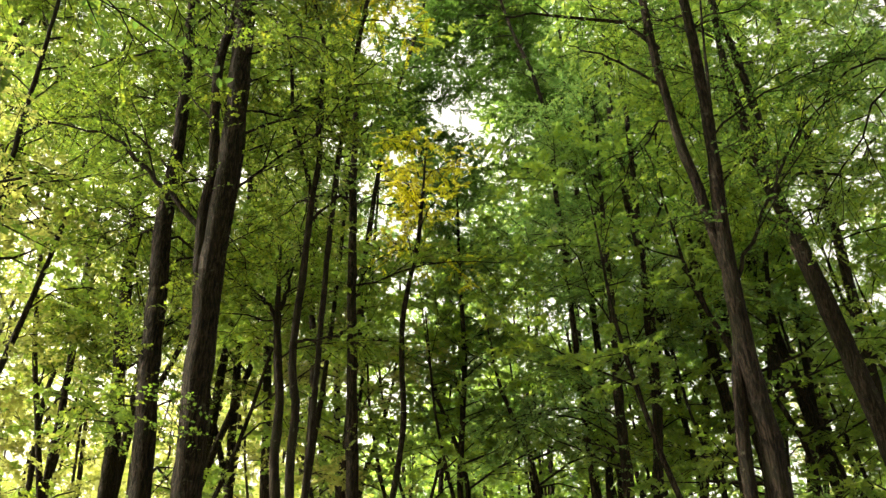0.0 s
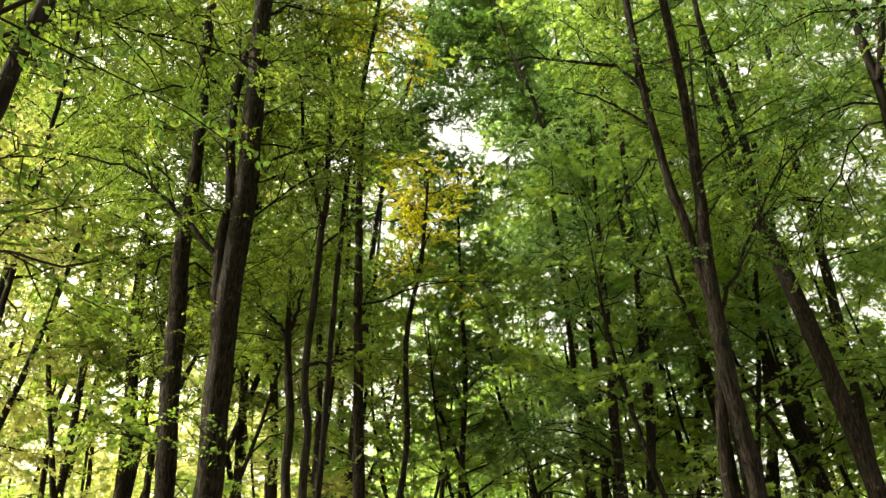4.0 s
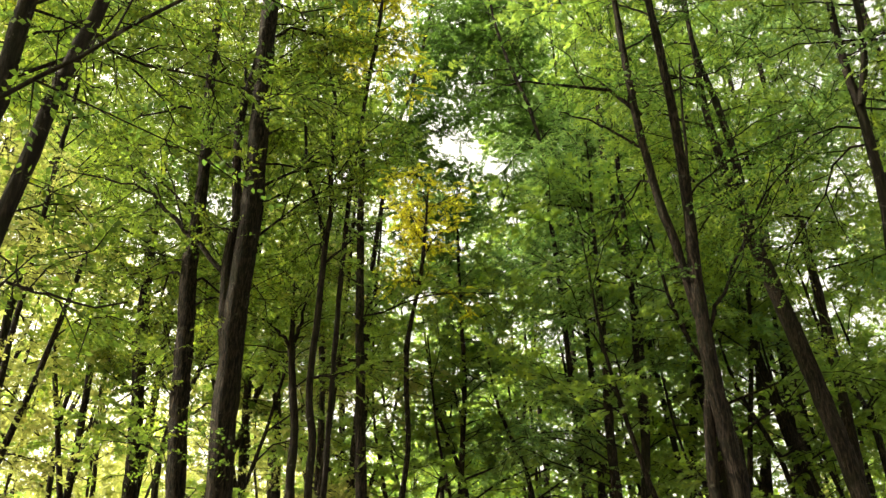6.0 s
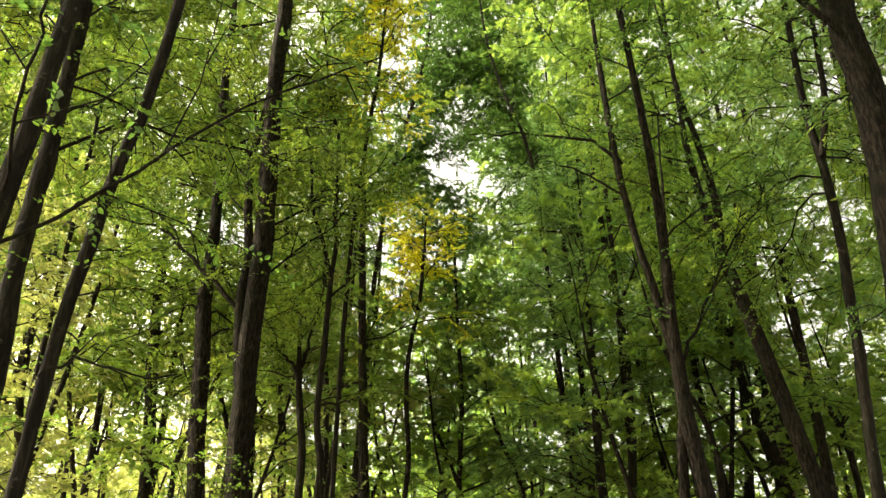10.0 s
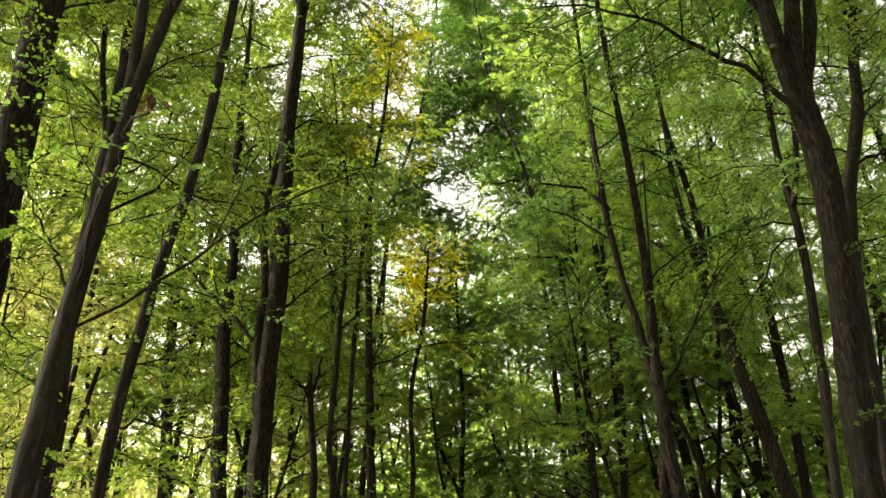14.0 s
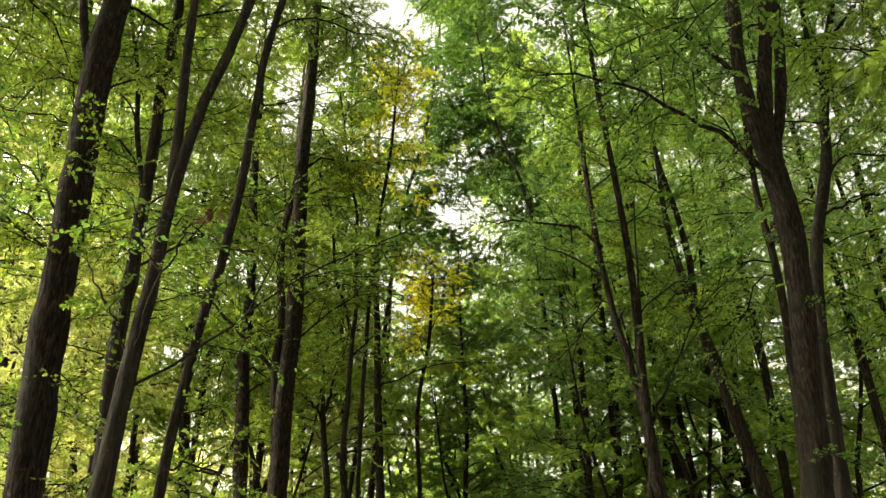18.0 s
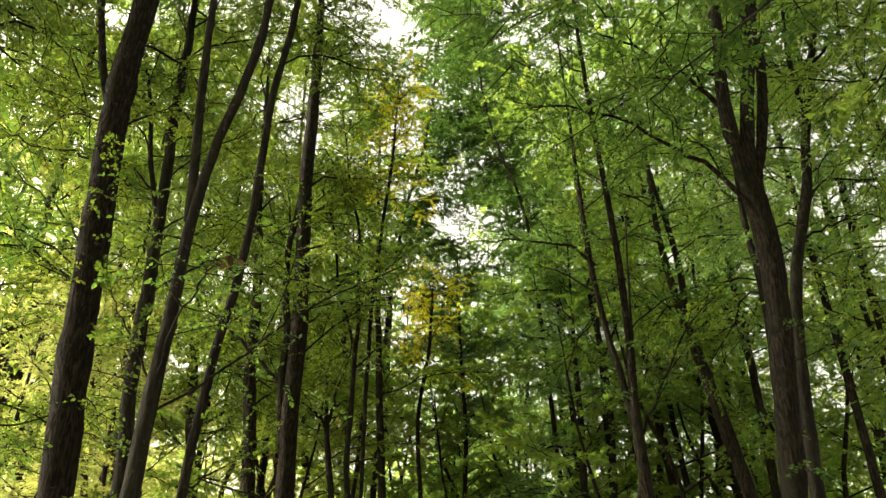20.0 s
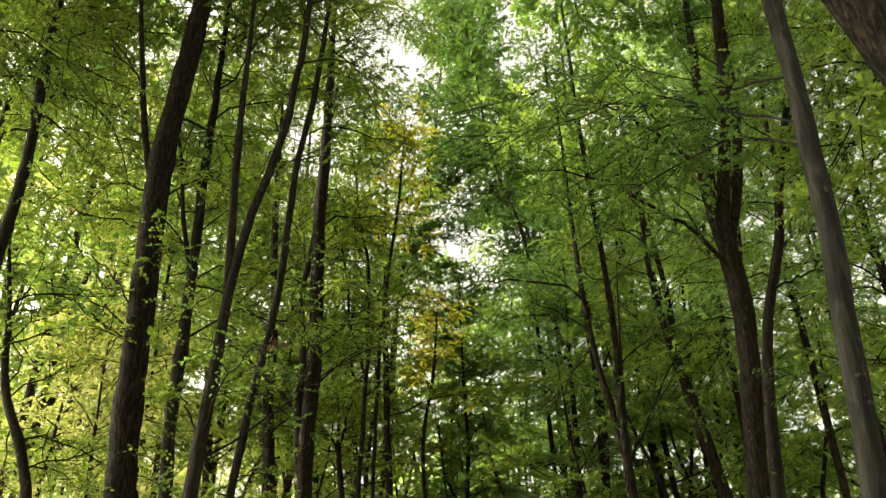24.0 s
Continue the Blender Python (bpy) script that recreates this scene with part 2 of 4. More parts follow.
def leaves(base, way, normal, length, form):
    """Leaf blades. form 6: six corners, folded along the midrib, for the nearest; 4: a folded lozenge; 3: a bare wedge for those far up or off."""
    side = unit(np.cross(way, normal))
    up = np.cross(side, way)
    L = length[:, None]
    m = len(base)
    o = np.arange(m)[:, None] * form
    if form == 6:
        rows = [base, base + L * (0.30 * way + 0.30 * side + 0.06 * up), base + L * (0.68 * way + 0.24 * side + 0.03 * up), base + L * (way - 0.10 * up),
                base + L * (0.68 * way - 0.24 * side + 0.03 * up), base + L * (0.30 * way - 0.30 * side + 0.06 * up)]
        f = np.concatenate([o + np.array([[0, 1, 2, 3]]), o + np.array([[0, 3, 4, 5]])], 0)
    elif form == 4:
        rows = [base, base + L * (0.45 * way + 0.34 * side + 0.06 * up), base + L * way, base + L * (0.45 * way - 0.34 * side + 0.06 * up)]
        f = o + np.array([[0, 1, 2, 3]])
    else:
        rows = [base + L * (0.15 * way + 0.38 * side), base + L * way, base + L * (0.15 * way - 0.38 * side)]
        f = o + np.array([[0, 1, 2]])
    return np.stack(rows, 1).reshape(-1, 3), f


def part(name, me, parent, label=""):
    ob = new(name, me)
    ob.parent = parent
    return tagged(ob, label)


def sprays(rng, start, way, reach, leaf_len, n_leaf, fine):
    """Leafy twigs along a branchlet: returns twig cones and leaves."""
    n = len(start)
    nrm = unit(np.array([[0, 0, 1.0]]) + rng.normal(0, 0.42, (n, 3)))
    # leaves, alternate on both sides of the twig, in its plane
    idx = (np.arange(n_leaf) + 0.6) / n_leaf
    sgn = np.where(np.arange(n_leaf) % 2, 1.0, -1.0)
    side = unit(np.cross(way, nrm))
    b = start[:, None, :] + way[:, None, :] * (reach[:, None, None] * idx[None, :, None])
    b = b + np.array([0, 0, -0.25]) * (reach[:, None] * idx[None, :] ** 2)[..., None]
    d = way[:, None, :] * 0.62 + side[:, None, :] * (sgn * 0.85)[None, :, None] + rng.normal(0, 0.30, (n, n_leaf, 3)) + np.array([0, 0, -0.18])
    nn = nrm[:, None, :] + rng.normal(0, 0.5, (n, n_leaf, 3))
    ll = leaf_len * rng.uniform(0.6, 1.25, (n, n_leaf)) * (1 - 0.3 * np.abs(idx - 0.5))[None, :]
    keep = rng.random((n, n_leaf)) < 0.93
    lv, lf = leaves(b[keep], unit(d[keep]), unit(nn[keep]), ll[keep], fine)
    tip = start + way * reach[:, None] + np.array([0, 0, -0.25]) * reach[:, None]
    w = 0.004 + 0.004 * reach[:, None]
    tv = np.stack([start + side * w, start - side * w, start + nrm * w, tip], 1).reshape(-1, 3)
    o = np.arange(n)[:, None] * 4
    tf = np.concatenate([o + np.array([[0, 1, 3]]), o + np.array([[1, 2, 3]]), o + np.array([[2, 0, 3]])], 0)
    return tv, tf, lv, lf


def leafy_branch(tree, rng, path, r0, bark, leaf, leaf_len=0.058, n_leaf=25, dense=1.0, fine=3, label="", far=False):
    """A branch with branchlets and twigs, one part; its foliage a part of the branch."""
    n = len(path)
    length = np.sum(np.linalg.norm(np.diff(path, axis=0), axis=1))
    radii = np.linspace(r0, max(0.006, r0 * 0.25), n)
    wood = [tube(path[::2], radii[::2], 4) if far else tube(path, radii, 6)]
    starts, ways, reaches = [], [], []
    m = max(3, int(length * 3.8 * dense))
    for j in range(m):
        u = 0.16 + 0.84 * (j + rng.random()) / m
        k = min(n - 2, int(u * (n - 1)))
        p = path[k] + (path[k + 1] - path[k]) * (u * (n - 1) - k)
        fwd = unit(path[k + 1] - path[k])
        side = unit(np.cross(fwd, [0, 0, 1.0])) * (1 if j % 2 else -1)
        w = unit(fwd * rng.uniform(0.4, 1.0) + side * rng.uniform(0.5, 1.1) + np.array([0, 0, rng.uniform(-0.55, 0.6)]))
        s_len = length * rng.uniform(0.20, 0.42) * (1.05 - 0.55 * u) + 0.15
        sp = np.array([p, p + w * s_len * 0.5 + rng.normal(0, 0.07, 3) * s_len, p + w * s_len + np.array([0, 0, -0.08 * s_len])])
        if far:
            wood.append(tube(sp[[0, 2]], np.array([radii[k] * 0.5 + 0.003, 0.006]), 3))
        else:
            wood.append(tube(sp, np.array([radii[k] * 0.5 + 0.002, radii[k] * 0.3 + 0.002, 0.004]), 3))
        c = max(4, int(s_len * 11.5 * dense))
        uu = (np.arange(c) + rng.random(c)) / c
        q = glide(sp, 12)[np.minimum(11, (uu * 11.99).astype(int))]
        sd = unit(np.cross(w, [0, 0, 1.0]))
        sg = np.where(np.arange(c) % 2, 1.0, -1.0)[:, None]
        ww = unit(w * rng.uniform(0.4, 1.0, (c, 1)) + sd * sg * rng.uniform(0.4, 1.0, (c, 1)) + rng.normal(0, 0.36, (c, 3)))
        starts.append(q); ways.append(ww); reaches.append(rng.uniform(0.25, 0.55, c) * (0.5 + 0.5 * min(1.4, length / 2.5)))
    st, wy, rc = np.vstack(starts), np.vstack(ways), np.concatenate(reaches)
    tv, tf, lv, lf = sprays(rng, st, wy, rc, leaf_len, n_leaf, fine)
    wv, wf = join(wood)
    if far:
        tv, tf = tv[:0], tf[:0]
    # twigs are three-cornered: joined as quads with a doubled last corner would be wrong, so they get their own faces
    me = bpy.data.meshes.new("branch")
    k4, k3 = len(wf), len(tf)
    me.vertices.add(len(wv) + len(tv)); me.vertices.foreach_set("co", np.vstack([wv, tv]).astype(np.float32).ravel())
    me.loops.add(k4 * 4 + k3 * 3); me.loops.foreach_set("vertex_index", np.concatenate([wf.ravel(), (tf + len(wv)).ravel()]).astype(np.int32))
    me.polygons.add(k4 + k3)
    me.polygons.foreach_set("loop_start", np.concatenate([np.arange(k4) * 4, k4 * 4 + np.arange(k3) * 3]).astype(np.int32))
    me.polygons.foreach_set("loop_total", np.concatenate([np.full(k4, 4), np.full(k3, 3)]).astype(np.int32))
    me.polygons.foreach_set("use_smooth", np.ones(k4 + k3, dtype=bool))
    me.materials.append(bark)
    me.update(calc_edges=True)
    br = part("branch", me, tree, label)
    tagged(part("foliage", mesh_from("foliage", lv, lf, leaf, False), br), kind="stuff")
    return br


def grown_path(rng, p, azimuth, length, rise, n=7):
    """The bent line of a branch that leaves p at that azimuth, first rising, then levelling out."""
    out, d = [np.array(p, float)], np.array([math.cos(azimuth), math.sin(azimuth), rise])
    for _ in range(n - 1):
        d = unit(d + rng.normal(0, 0.25, 3) + np.array([0, 0, -0.10]))
        out.append(out[-1] + d * length / (n - 1))
    return np.array(out)


def trunk_mesh(rng, rows, foot=None, top=None, sides=16, rough=0.045, bark=None, name="trunk", step=0.22):
    """Trunk or stem along control rows (x, y, z, radius); foot: goes down to the ground with a root flare; top: tapers up to that height."""
    rows = [tuple(r) for r in rows]
    if foot is not None:
        x, y, z, r = rows[0]
        dx, dy = rows[1][0] - x, rows[1][1] - y
        s = -z / max(0.3, rows[1][2] - z) * 0.5
        fx, fy = x + dx * s, y + dy * s
        rows = [(fx, fy, -0.25, r * 1.9), (fx, fy, 0.12, r * 1.55), (fx + (x - fx) * 0.15, fy + (y - fy) * 0.15, 0.6, r * 1.15), (fx + (x - fx) * 0.55, fy + (y - fy) * 0.55, z * 0.55, r * 1.05)] + rows
    if top is not None and rows[-1][2] < top - 0.5:
        x, y, z, r = rows[-1]
        px, py, pz, _ = rows[-2]
        h = top - z
        k = h / max(0.4, z - pz) * 0.45
        rows = rows + [(x + (x - px) * k * 0.5, y + (y - py) * k * 0.5, z + h * 0.5, r * 0.6), (x + (x - px) * k, y + (y - py) * k, top, 0.012)]
    g = glide_even(rows, step)
    rad = np.maximum(g[:, 3], 0.006)
    wob = np.cumsum(rng.normal(0, 0.006 if step < 0.3 else 0.012, (len(g), 2)), axis=0)
    g[:, :2] += (wob - np.linspace(0, 1, len(g))[:, None] * wob[-1]) * min(1.0, rad.max() / 0.1)
    if step < 0.3:                                            # swellings where branches have healed over
        for zk in np.arange(g[0, 2] + 0.8, g[-1, 2], 1.1):
            rad = rad * (1 + rng.uniform(0.03, 0.13) * np.exp(-((g[:, 2] - zk - rng.uniform(0, 0.8)) / rng.uniform(0.10, 0.22)) ** 2))
    v, f = tube(g[:, :3], rad * (1 + rng.normal(0, rough * 0.5, len(g))), sides, rng, rough)
    return mesh_from(name, v, f, bark), g


def tree(label, rows, stems=(), limbs=(), top=17.0, crown=(5.0, 17.0), n=26, reach=(1.6, 3.4), bark=None, leaf=None,
         leaf_len=0.058, fine=3, seed=1, dense=1.0, n_leaf=25, aim=None, group="", keep=None, shoots=None, dead=None, thin=0, upper=None, gaps=True):
    """One tree: trunk to the ground, further stems, bare-based limbs, and leafy branches off the trunk and stems between the crown's heights."""
    rng = np.random.default_rng(seed)
    x, y = rows[0][0], rows[0][1]
    t = tagged(new("tree"), label, "tree", group)
    axes = []
    me, g = trunk_mesh(rng, rows, foot=True, top=top, bark=bark)
    part("trunk", me, t); axes.append(g)
    for s in stems:
        me, g = trunk_mesh(rng, s, top=min(top, s[-1][2] + 4.5) if s[-1][3] > 0.03 else None, sides=12, bark=bark, name="stem")
        part("stem", me, t); axes.append(g)
    for i, s in enumerate(limbs):
        g = glide(s, 14)
        g[1:-1, :3] += rng.normal(0, 0.012 + 0.25 * s[0][3], (12, 3))
        # the first limbs take leaf_shade: their shade is in the leaf colour
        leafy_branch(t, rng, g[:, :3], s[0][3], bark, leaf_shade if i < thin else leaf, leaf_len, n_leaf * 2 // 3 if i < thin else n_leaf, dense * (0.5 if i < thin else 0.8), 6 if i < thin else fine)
    if shoots is not None:                                    # short leafy shoots straight off the trunk
        g = axes[0]
        for i in range(shoots[2]):
            zz = shoots[0] + (shoots[1] - shoots[0]) * (i + rng.random()) / shoots[2]
            k = int(np.argmin(np.abs(g[:, 2] - zz)))
            az = rng.uniform(-math.pi, math.pi)
            p = g[k, :3] + 0.8 * g[k, 3] * np.array([math.cos(az), math.sin(az), 0])
            sh = leafy_branch(t, rng, grown_path(rng, p, az, rng.uniform(0.25, 0.7), rng.uniform(0.0, 0.6), 4), 0.006, bark, leaf, leaf_len, 9, 1.2, fine)
            sh.name = "shoot"
    if dead is not None:                                      # a bunch of withered leaves hanging from a twig
        m = 9
        base = np.array(dead) + rng.normal(0, 0.022, (m, 3))
        lv, lf = leaves(base, unit(np.array([[0, 0, -1.0]]) + rng.normal(0, 0.35, (m, 3))), unit(rng.normal(0, 1, (m, 3))), rng.uniform(0.07, 0.11, m), 6)
        part("withered_leaves", mesh_from("withered_leaves", lv, lf, leaf_dead, False), t, "withered brown leaves hanging from a twig")
    lo, hi = crown
    total = n
    for i in range(total):
        g = axes[0] if i % (len(axes) + 1) in (0, len(axes)) else axes[i % (len(axes) + 1)]
        zz = lo + (hi - lo) * ((i + rng.random()) / total)
        if zz < g[0, 2] + 0.1 or zz > g[-1, 2]:
            g = axes[0]
        k = int(np.argmin(np.abs(g[:, 2] - zz)))
        az = i * 2.399 + rng.normal(0, 0.5)
        if aim is not None and rng.random() < 0.5:
            az = aim + rng.normal(0, 0.7)
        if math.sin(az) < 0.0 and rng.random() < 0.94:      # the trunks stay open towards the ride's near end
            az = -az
        f = (zz - lo) / max(0.1, hi - lo)
        ln = rng.uniform(*reach) * (1.0 - 0.22 * f)
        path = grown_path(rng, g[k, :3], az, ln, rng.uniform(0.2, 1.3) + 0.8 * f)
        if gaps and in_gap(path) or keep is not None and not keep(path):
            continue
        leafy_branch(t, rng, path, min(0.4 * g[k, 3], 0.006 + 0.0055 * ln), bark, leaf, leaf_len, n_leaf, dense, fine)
    g = axes[0]                                               # the leader ends in a tuft of short steep branches
    for i in range(5 if top < 17 else 0):
        k = int(np.argmin(np.abs(g[:, 2] - (top - 1.6 + 0.32 * i))))
        leafy_branch(t, rng, grown_path(rng, g[k, :3], i * 2.4 + rng.random(), rng.uniform(0.7, 1.3), rng.uniform(0.8, 2.0), 5), 0.010, bark, leaf, leaf_len, n_leaf, dense, fine)
    if upper is not None:                                     # the crown's spreading top high over the ride, mostly unseen: added to block skylight
        g = axes[0]
        for i in range(upper[2]):
            zz = upper[0] + (upper[1] - upper[0]) * (i + rng.random()) / upper[2]
            k = int(np.argmin(np.abs(g[:, 2] - zz)))
            path = grown_path(rng, g[k, :3], i * 2.399, rng.uniform(2.2, 4.2), rng.uniform(0.3, 0.7))
            leafy_branch(t, rng, path, max(0.012, min(0.4 * g[k, 3], 0.03)), bark, leaf, *(upper[3:] or (0.17, 8)), 0.8, 3)
    return t


# ---- ground ----
xs = np.concatenate([-np.geomspace(1500, 30, 10), np.linspace(-26, 26, 53), np.geomspace(30, 1500, 10)])
gx, gy = np.meshgrid(xs, xs + 8)
gz = np.array([noise.noise(Vector((a * 0.21, b * 0.21, 0))) * 0.10 if abs(a) < 28 and abs(b - 8) < 28 else 0.0 for a, b in zip(gx.ravel(), gy.ravel())]) - 0.05
m_ = len(xs)
i_, j_ = np.meshgrid(np.arange(m_ - 1), np.arange(m_ - 1))
o_ = (j_ * m_ + i_).ravel()[:, None]
tagged(new("ground", mesh_from("ground", np.c_[gx.ravel(), gy.ravel(), gz], o_ + np.array([[0, 1, m_ + 1, m_]]), g_mat)), "forest floor of brown leaf litter with mossy patches", "ground", kind="structure")


# ---- the trees along the ride ----
# gaps in the canopy: x from and to, y from, z from, and how much the gap rises for each metre of y and slants in x
GAPS = ((-1.2, -0.45, 4.0, 9.2, 0.72, -0.066), (-0.25, 0.55, 9.0, 1.9, 0.75, 0.046), (-3.65, -3.15, 8.0, 12.9, 0.8, -0.1), (-1.45, -0.95, 8.0, 14.9, 0.8, -0.03))


def in_gap(path):
    for x0, x1, y0, z0, rise, slant in GAPS:
        d = path[:, 1] - (0.0 if rise == 0.75 else y0)
        off = path[:, 0] - slant * d
        if ((path[:, 1] > y0) & (off > x0) & (off < x1) & (path[:, 2] > z0 + rise * d - 0.3) & (path[:, 2] < z0 + rise * d + 1.2)).any():
            return True
    return False


def clear_of_ride(path):
    """No branch hangs into the way along which one walks."""
    near = (np.abs(path[:, 0]) < 1.7) & (path[:, 1] < 2.0) & (path[:, 2] < 4.4)
    return not near.any()


def over_the_ride(path):
    """Branches that reach out over the way, well above it."""
    return clear_of_ride(path) and path[-1, 0] < 1.2


RIDE = "trees along the ride"
# left of the ride, from far to near
tree("tall dark furrowed tree with a side stem rising from its fork",
     [(-2.85, 9.55, 3.98, 0.158), (-2.88, 9.46, 5.23, 0.153), (-2.88, 9.36, 6.47, 0.148), (-2.83, 9.26, 7.71, 0.144), (-2.81, 9.16, 8.95, 0.139), (-2.85, 9.06, 10.20, 0.135), (-2.86, 8.96, 11.44, 0.130), (-2.83, 8.86, 12.68, 0.120)],
     stems=[[(-2.97, 9.42, 6.00, 0.085), (-3.05, 9.33, 6.82, 0.079), (-3.09, 9.30, 7.30, 0.074), (-3.02, 9.24, 8.02, 0.071), (-3.12, 9.17, 8.90, 0.067), (-3.12, 9.09, 9.85, 0.062), (-2.98, 9.03, 10.66, 0.057)]],
     limbs=[[(-3.10, 9.30, 7.17, 0.040), (-3.55, 9.27, 7.66, 0.037), (-3.96, 9.24, 8.06, 0.034), (-4.22, 9.21, 8.35, 0.030), (-4.50, 9.20, 8.52, 0.027), (-5.03, 9.18, 8.69, 0.023), (-5.88, 9.17, 8.90, 0.019)],
            [(-3.12, 9.09, 9.85, 0.032), (-3.38, 9.08, 10.03, 0.028), (-3.75, 9.08, 9.99, 0.024), (-4.42, 9.09, 9.85, 0.020), (-4.91, 9.11, 9.66, 0.016)]],
     top=19.0, crown=(7.5, 17.5), n=36, bark=bark_oak, leaf=leaf_lime, fine=4, n_leaf=21, aim=0.7, seed=11, upper=(15.0, 18.8, 11, 0.07, 20), shoots=(4.2, 10.5, 16), group=RIDE)
tree("tall dark tree with a straight furrowed trunk",
     [(-3.45, 9.79, 4.05, 0.123), (-3.60, 9.86, 5.27, 0.123), (-3.74, 9.92, 6.49, 0.123), (-3.84, 9.98, 7.71, 0.115), (-3.87, 10.04, 8.93, 0.095), (-3.96, 10.11, 10.16, 0.090), (-4.07, 10.16, 11.38, 0.085)],
     top=17, crown=(6.5, 15.5), n=30, bark=bark_oak, leaf=leaf_lime, fine=4, n_leaf=21, aim=2.2, seed=12, upper=(13.5, 16.8, 9, 0.07, 20), shoots=(4.2, 9.5, 16), group=RIDE)
tree("upright tree with dark bark among bright leaves",
     [(-6.81, 17.28, 5.92, 0.160), (-6.92, 17.29, 7.44, 0.154), (-7.09, 17.29, 8.97, 0.148), (-7.24, 17.29, 10.49, 0.142)],
     top=19, crown=(8, 18), n=32, reach=(2.5, 5.2), bark=bark_oak, leaf=leaf_lime, leaf_len=0.075, aim=0.0, seed=13, shoots=(6.2, 11, 12), group=RIDE)
tree("slim winding tree that forks halfway up",
     [(-1.78, 10.00, 3.95, 0.054), (-1.81, 10.00, 4.48, 0.053), (-1.80, 10.00, 4.96, 0.052), (-1.89, 10.00, 5.55, 0.050), (-1.90, 10.00, 5.86, 0.049), (-1.86, 10.00, 6.58, 0.047), (-1.84, 10.00, 7.08, 0.046), (-1.82, 10.00, 7.89, 0.044), (-1.80, 10.00, 8.20, 0.041), (-1.77, 10.00, 8.75, 0.038), (-1.81, 10.00, 9.25, 0.037), (-1.81, 10.00, 10.11, 0.034), (-1.87, 10.00, 11.08, 0.030), (-2.00, 10.00, 11.50, 0.026)],
     stems=[[(-1.83, 10.00, 8.05, 0.038), (-1.92, 10.00, 8.45, 0.034), (-2.03, 10.00, 8.85, 0.032), (-2.19, 10.00, 9.30, 0.028), (-2.28, 10.00, 10.11, 0.026), (-2.39, 10.00, 10.90, 0.024), (-2.67, 10.00, 11.87, 0.020)]],
     limbs=[[(-1.84, 10.00, 7.70, 0.028), (-1.66, 10.00, 7.87, 0.025), (-1.42, 10.00, 8.14, 0.021), (-1.24, 10.00, 8.41, 0.016)],
            [(-1.89, 10.00, 5.89, 0.022), (-1.61, 10.00, 5.92, 0.019), (-1.40, 10.00, 5.96, 0.016), (-1.19, 10.00, 6.03, 0.013)]],
     top=14, crown=(8.0, 13.2), n=17, reach=(1.0, 2.3), bark=bark_thin, leaf=leaf_green, fine=4, n_leaf=20, aim=1.2, seed=14, group=RIDE)
tree("slim tree forking into two thin limbs",
     [(-2.38, 12.25, 4.47, 0.073), (-2.45, 12.25, 5.12, 0.070), (-2.45, 12.25, 5.85, 0.067), (-2.52, 12.25, 6.35, 0.064), (-2.58, 12.25, 6.81, 0.060), (-2.62, 12.25, 7.20, 0.056)],
     limbs=[[(-2.63, 12.25, 7.16, 0.042), (-2.73, 12.25, 7.44, 0.036), (-2.93, 12.25, 7.64, 0.031), (-3.23, 12.25, 7.85, 0.026), (-3.60, 12.25, 8.06, 0.021)],
            [(-2.61, 12.25, 7.18, 0.048), (-2.56, 12.25, 7.49, 0.042), (-2.50, 12.25, 7.80, 0.037), (-2.43, 12.25, 8.11, 0.031), (-2.37, 12.25, 8.53, 0.024)]],
     top=8.6, crown=(6.5, 8.6), n=9, reach=(1.1, 2.1), bark=bark_thin, leaf=leaf_lime, aim=0.0, seed=15, group=RIDE)
tree("slender dark tree wrapped in small leaves",
     [(-4.18, 19.98, 6.59, 0.119), (-4.30, 19.98, 8.15, 0.109), (-4.46, 19.98, 9.70, 0.104)],
     top=18, crown=(8, 17), n=22, reach=(2.0, 4.4), bark=bark_oak, leaf=leaf_sunlit_yellow, leaf_len=0.075, aim=0.0, seed=16, shoots=(6.5, 11, 14), group=RIDE)
tree("straight dark pole of a tree with a leafy top",
     [(-1.40, 13.64, 5.00, 0.104), (-1.47, 13.57, 6.49, 0.094), (-1.52, 13.50, 7.98, 0.084), (-1.58, 13.42, 9.47, 0.074), (-1.65, 13.34, 10.96, 0.065)],
     limbs=[[(-1.52, 13.52, 7.56, 0.034), (-1.98, 13.52, 7.51, 0.027), (-2.39, 13.53, 7.41, 0.019)]],
     top=16.5, crown=(8.5, 16), n=20, reach=(1.6, 3.0), bark=bark_oak, leaf=leaf_green, aim=math.pi, seed=17, shoots=(5.2, 11, 14), group=RIDE)
tree("slender leaning tree with pale patches of sun on its bark",
     [(-2.72, 3.00, 3.12, 0.051), (-2.69, 3.00, 4.04, 0.051), (-2.58, 3.00, 4.96, 0.050), (-2.44, 3.00, 5.88, 0.048), (-2.33, 3.00, 6.80, 0.048), (-2.28, 3.00, 7.72, 0.047), (-2.23, 3.00, 8.64, 0.046), (-2.10, 3.00, 9.56, 0.044)],
     limbs=[[(-2.71, 3.00, 3.63, 0.012), (-2.52, 3.00, 3.74, 0.011), (-2.41, 3.00, 3.74, 0.009), (-2.25, 3.00, 3.66, 0.007), (-1.79, 3.00, 3.64, 0.006)]],
     top=17, crown=(9.0, 12.5), n=5, reach=(1.0, 2.0), bark=bark_smooth, leaf=leaf_olive, fine=4, aim=math.pi, seed=18, upper=(13.5, 16.8, 7), shoots=(3.3, 7.5, 10), group=RIDE, keep=clear_of_ride)
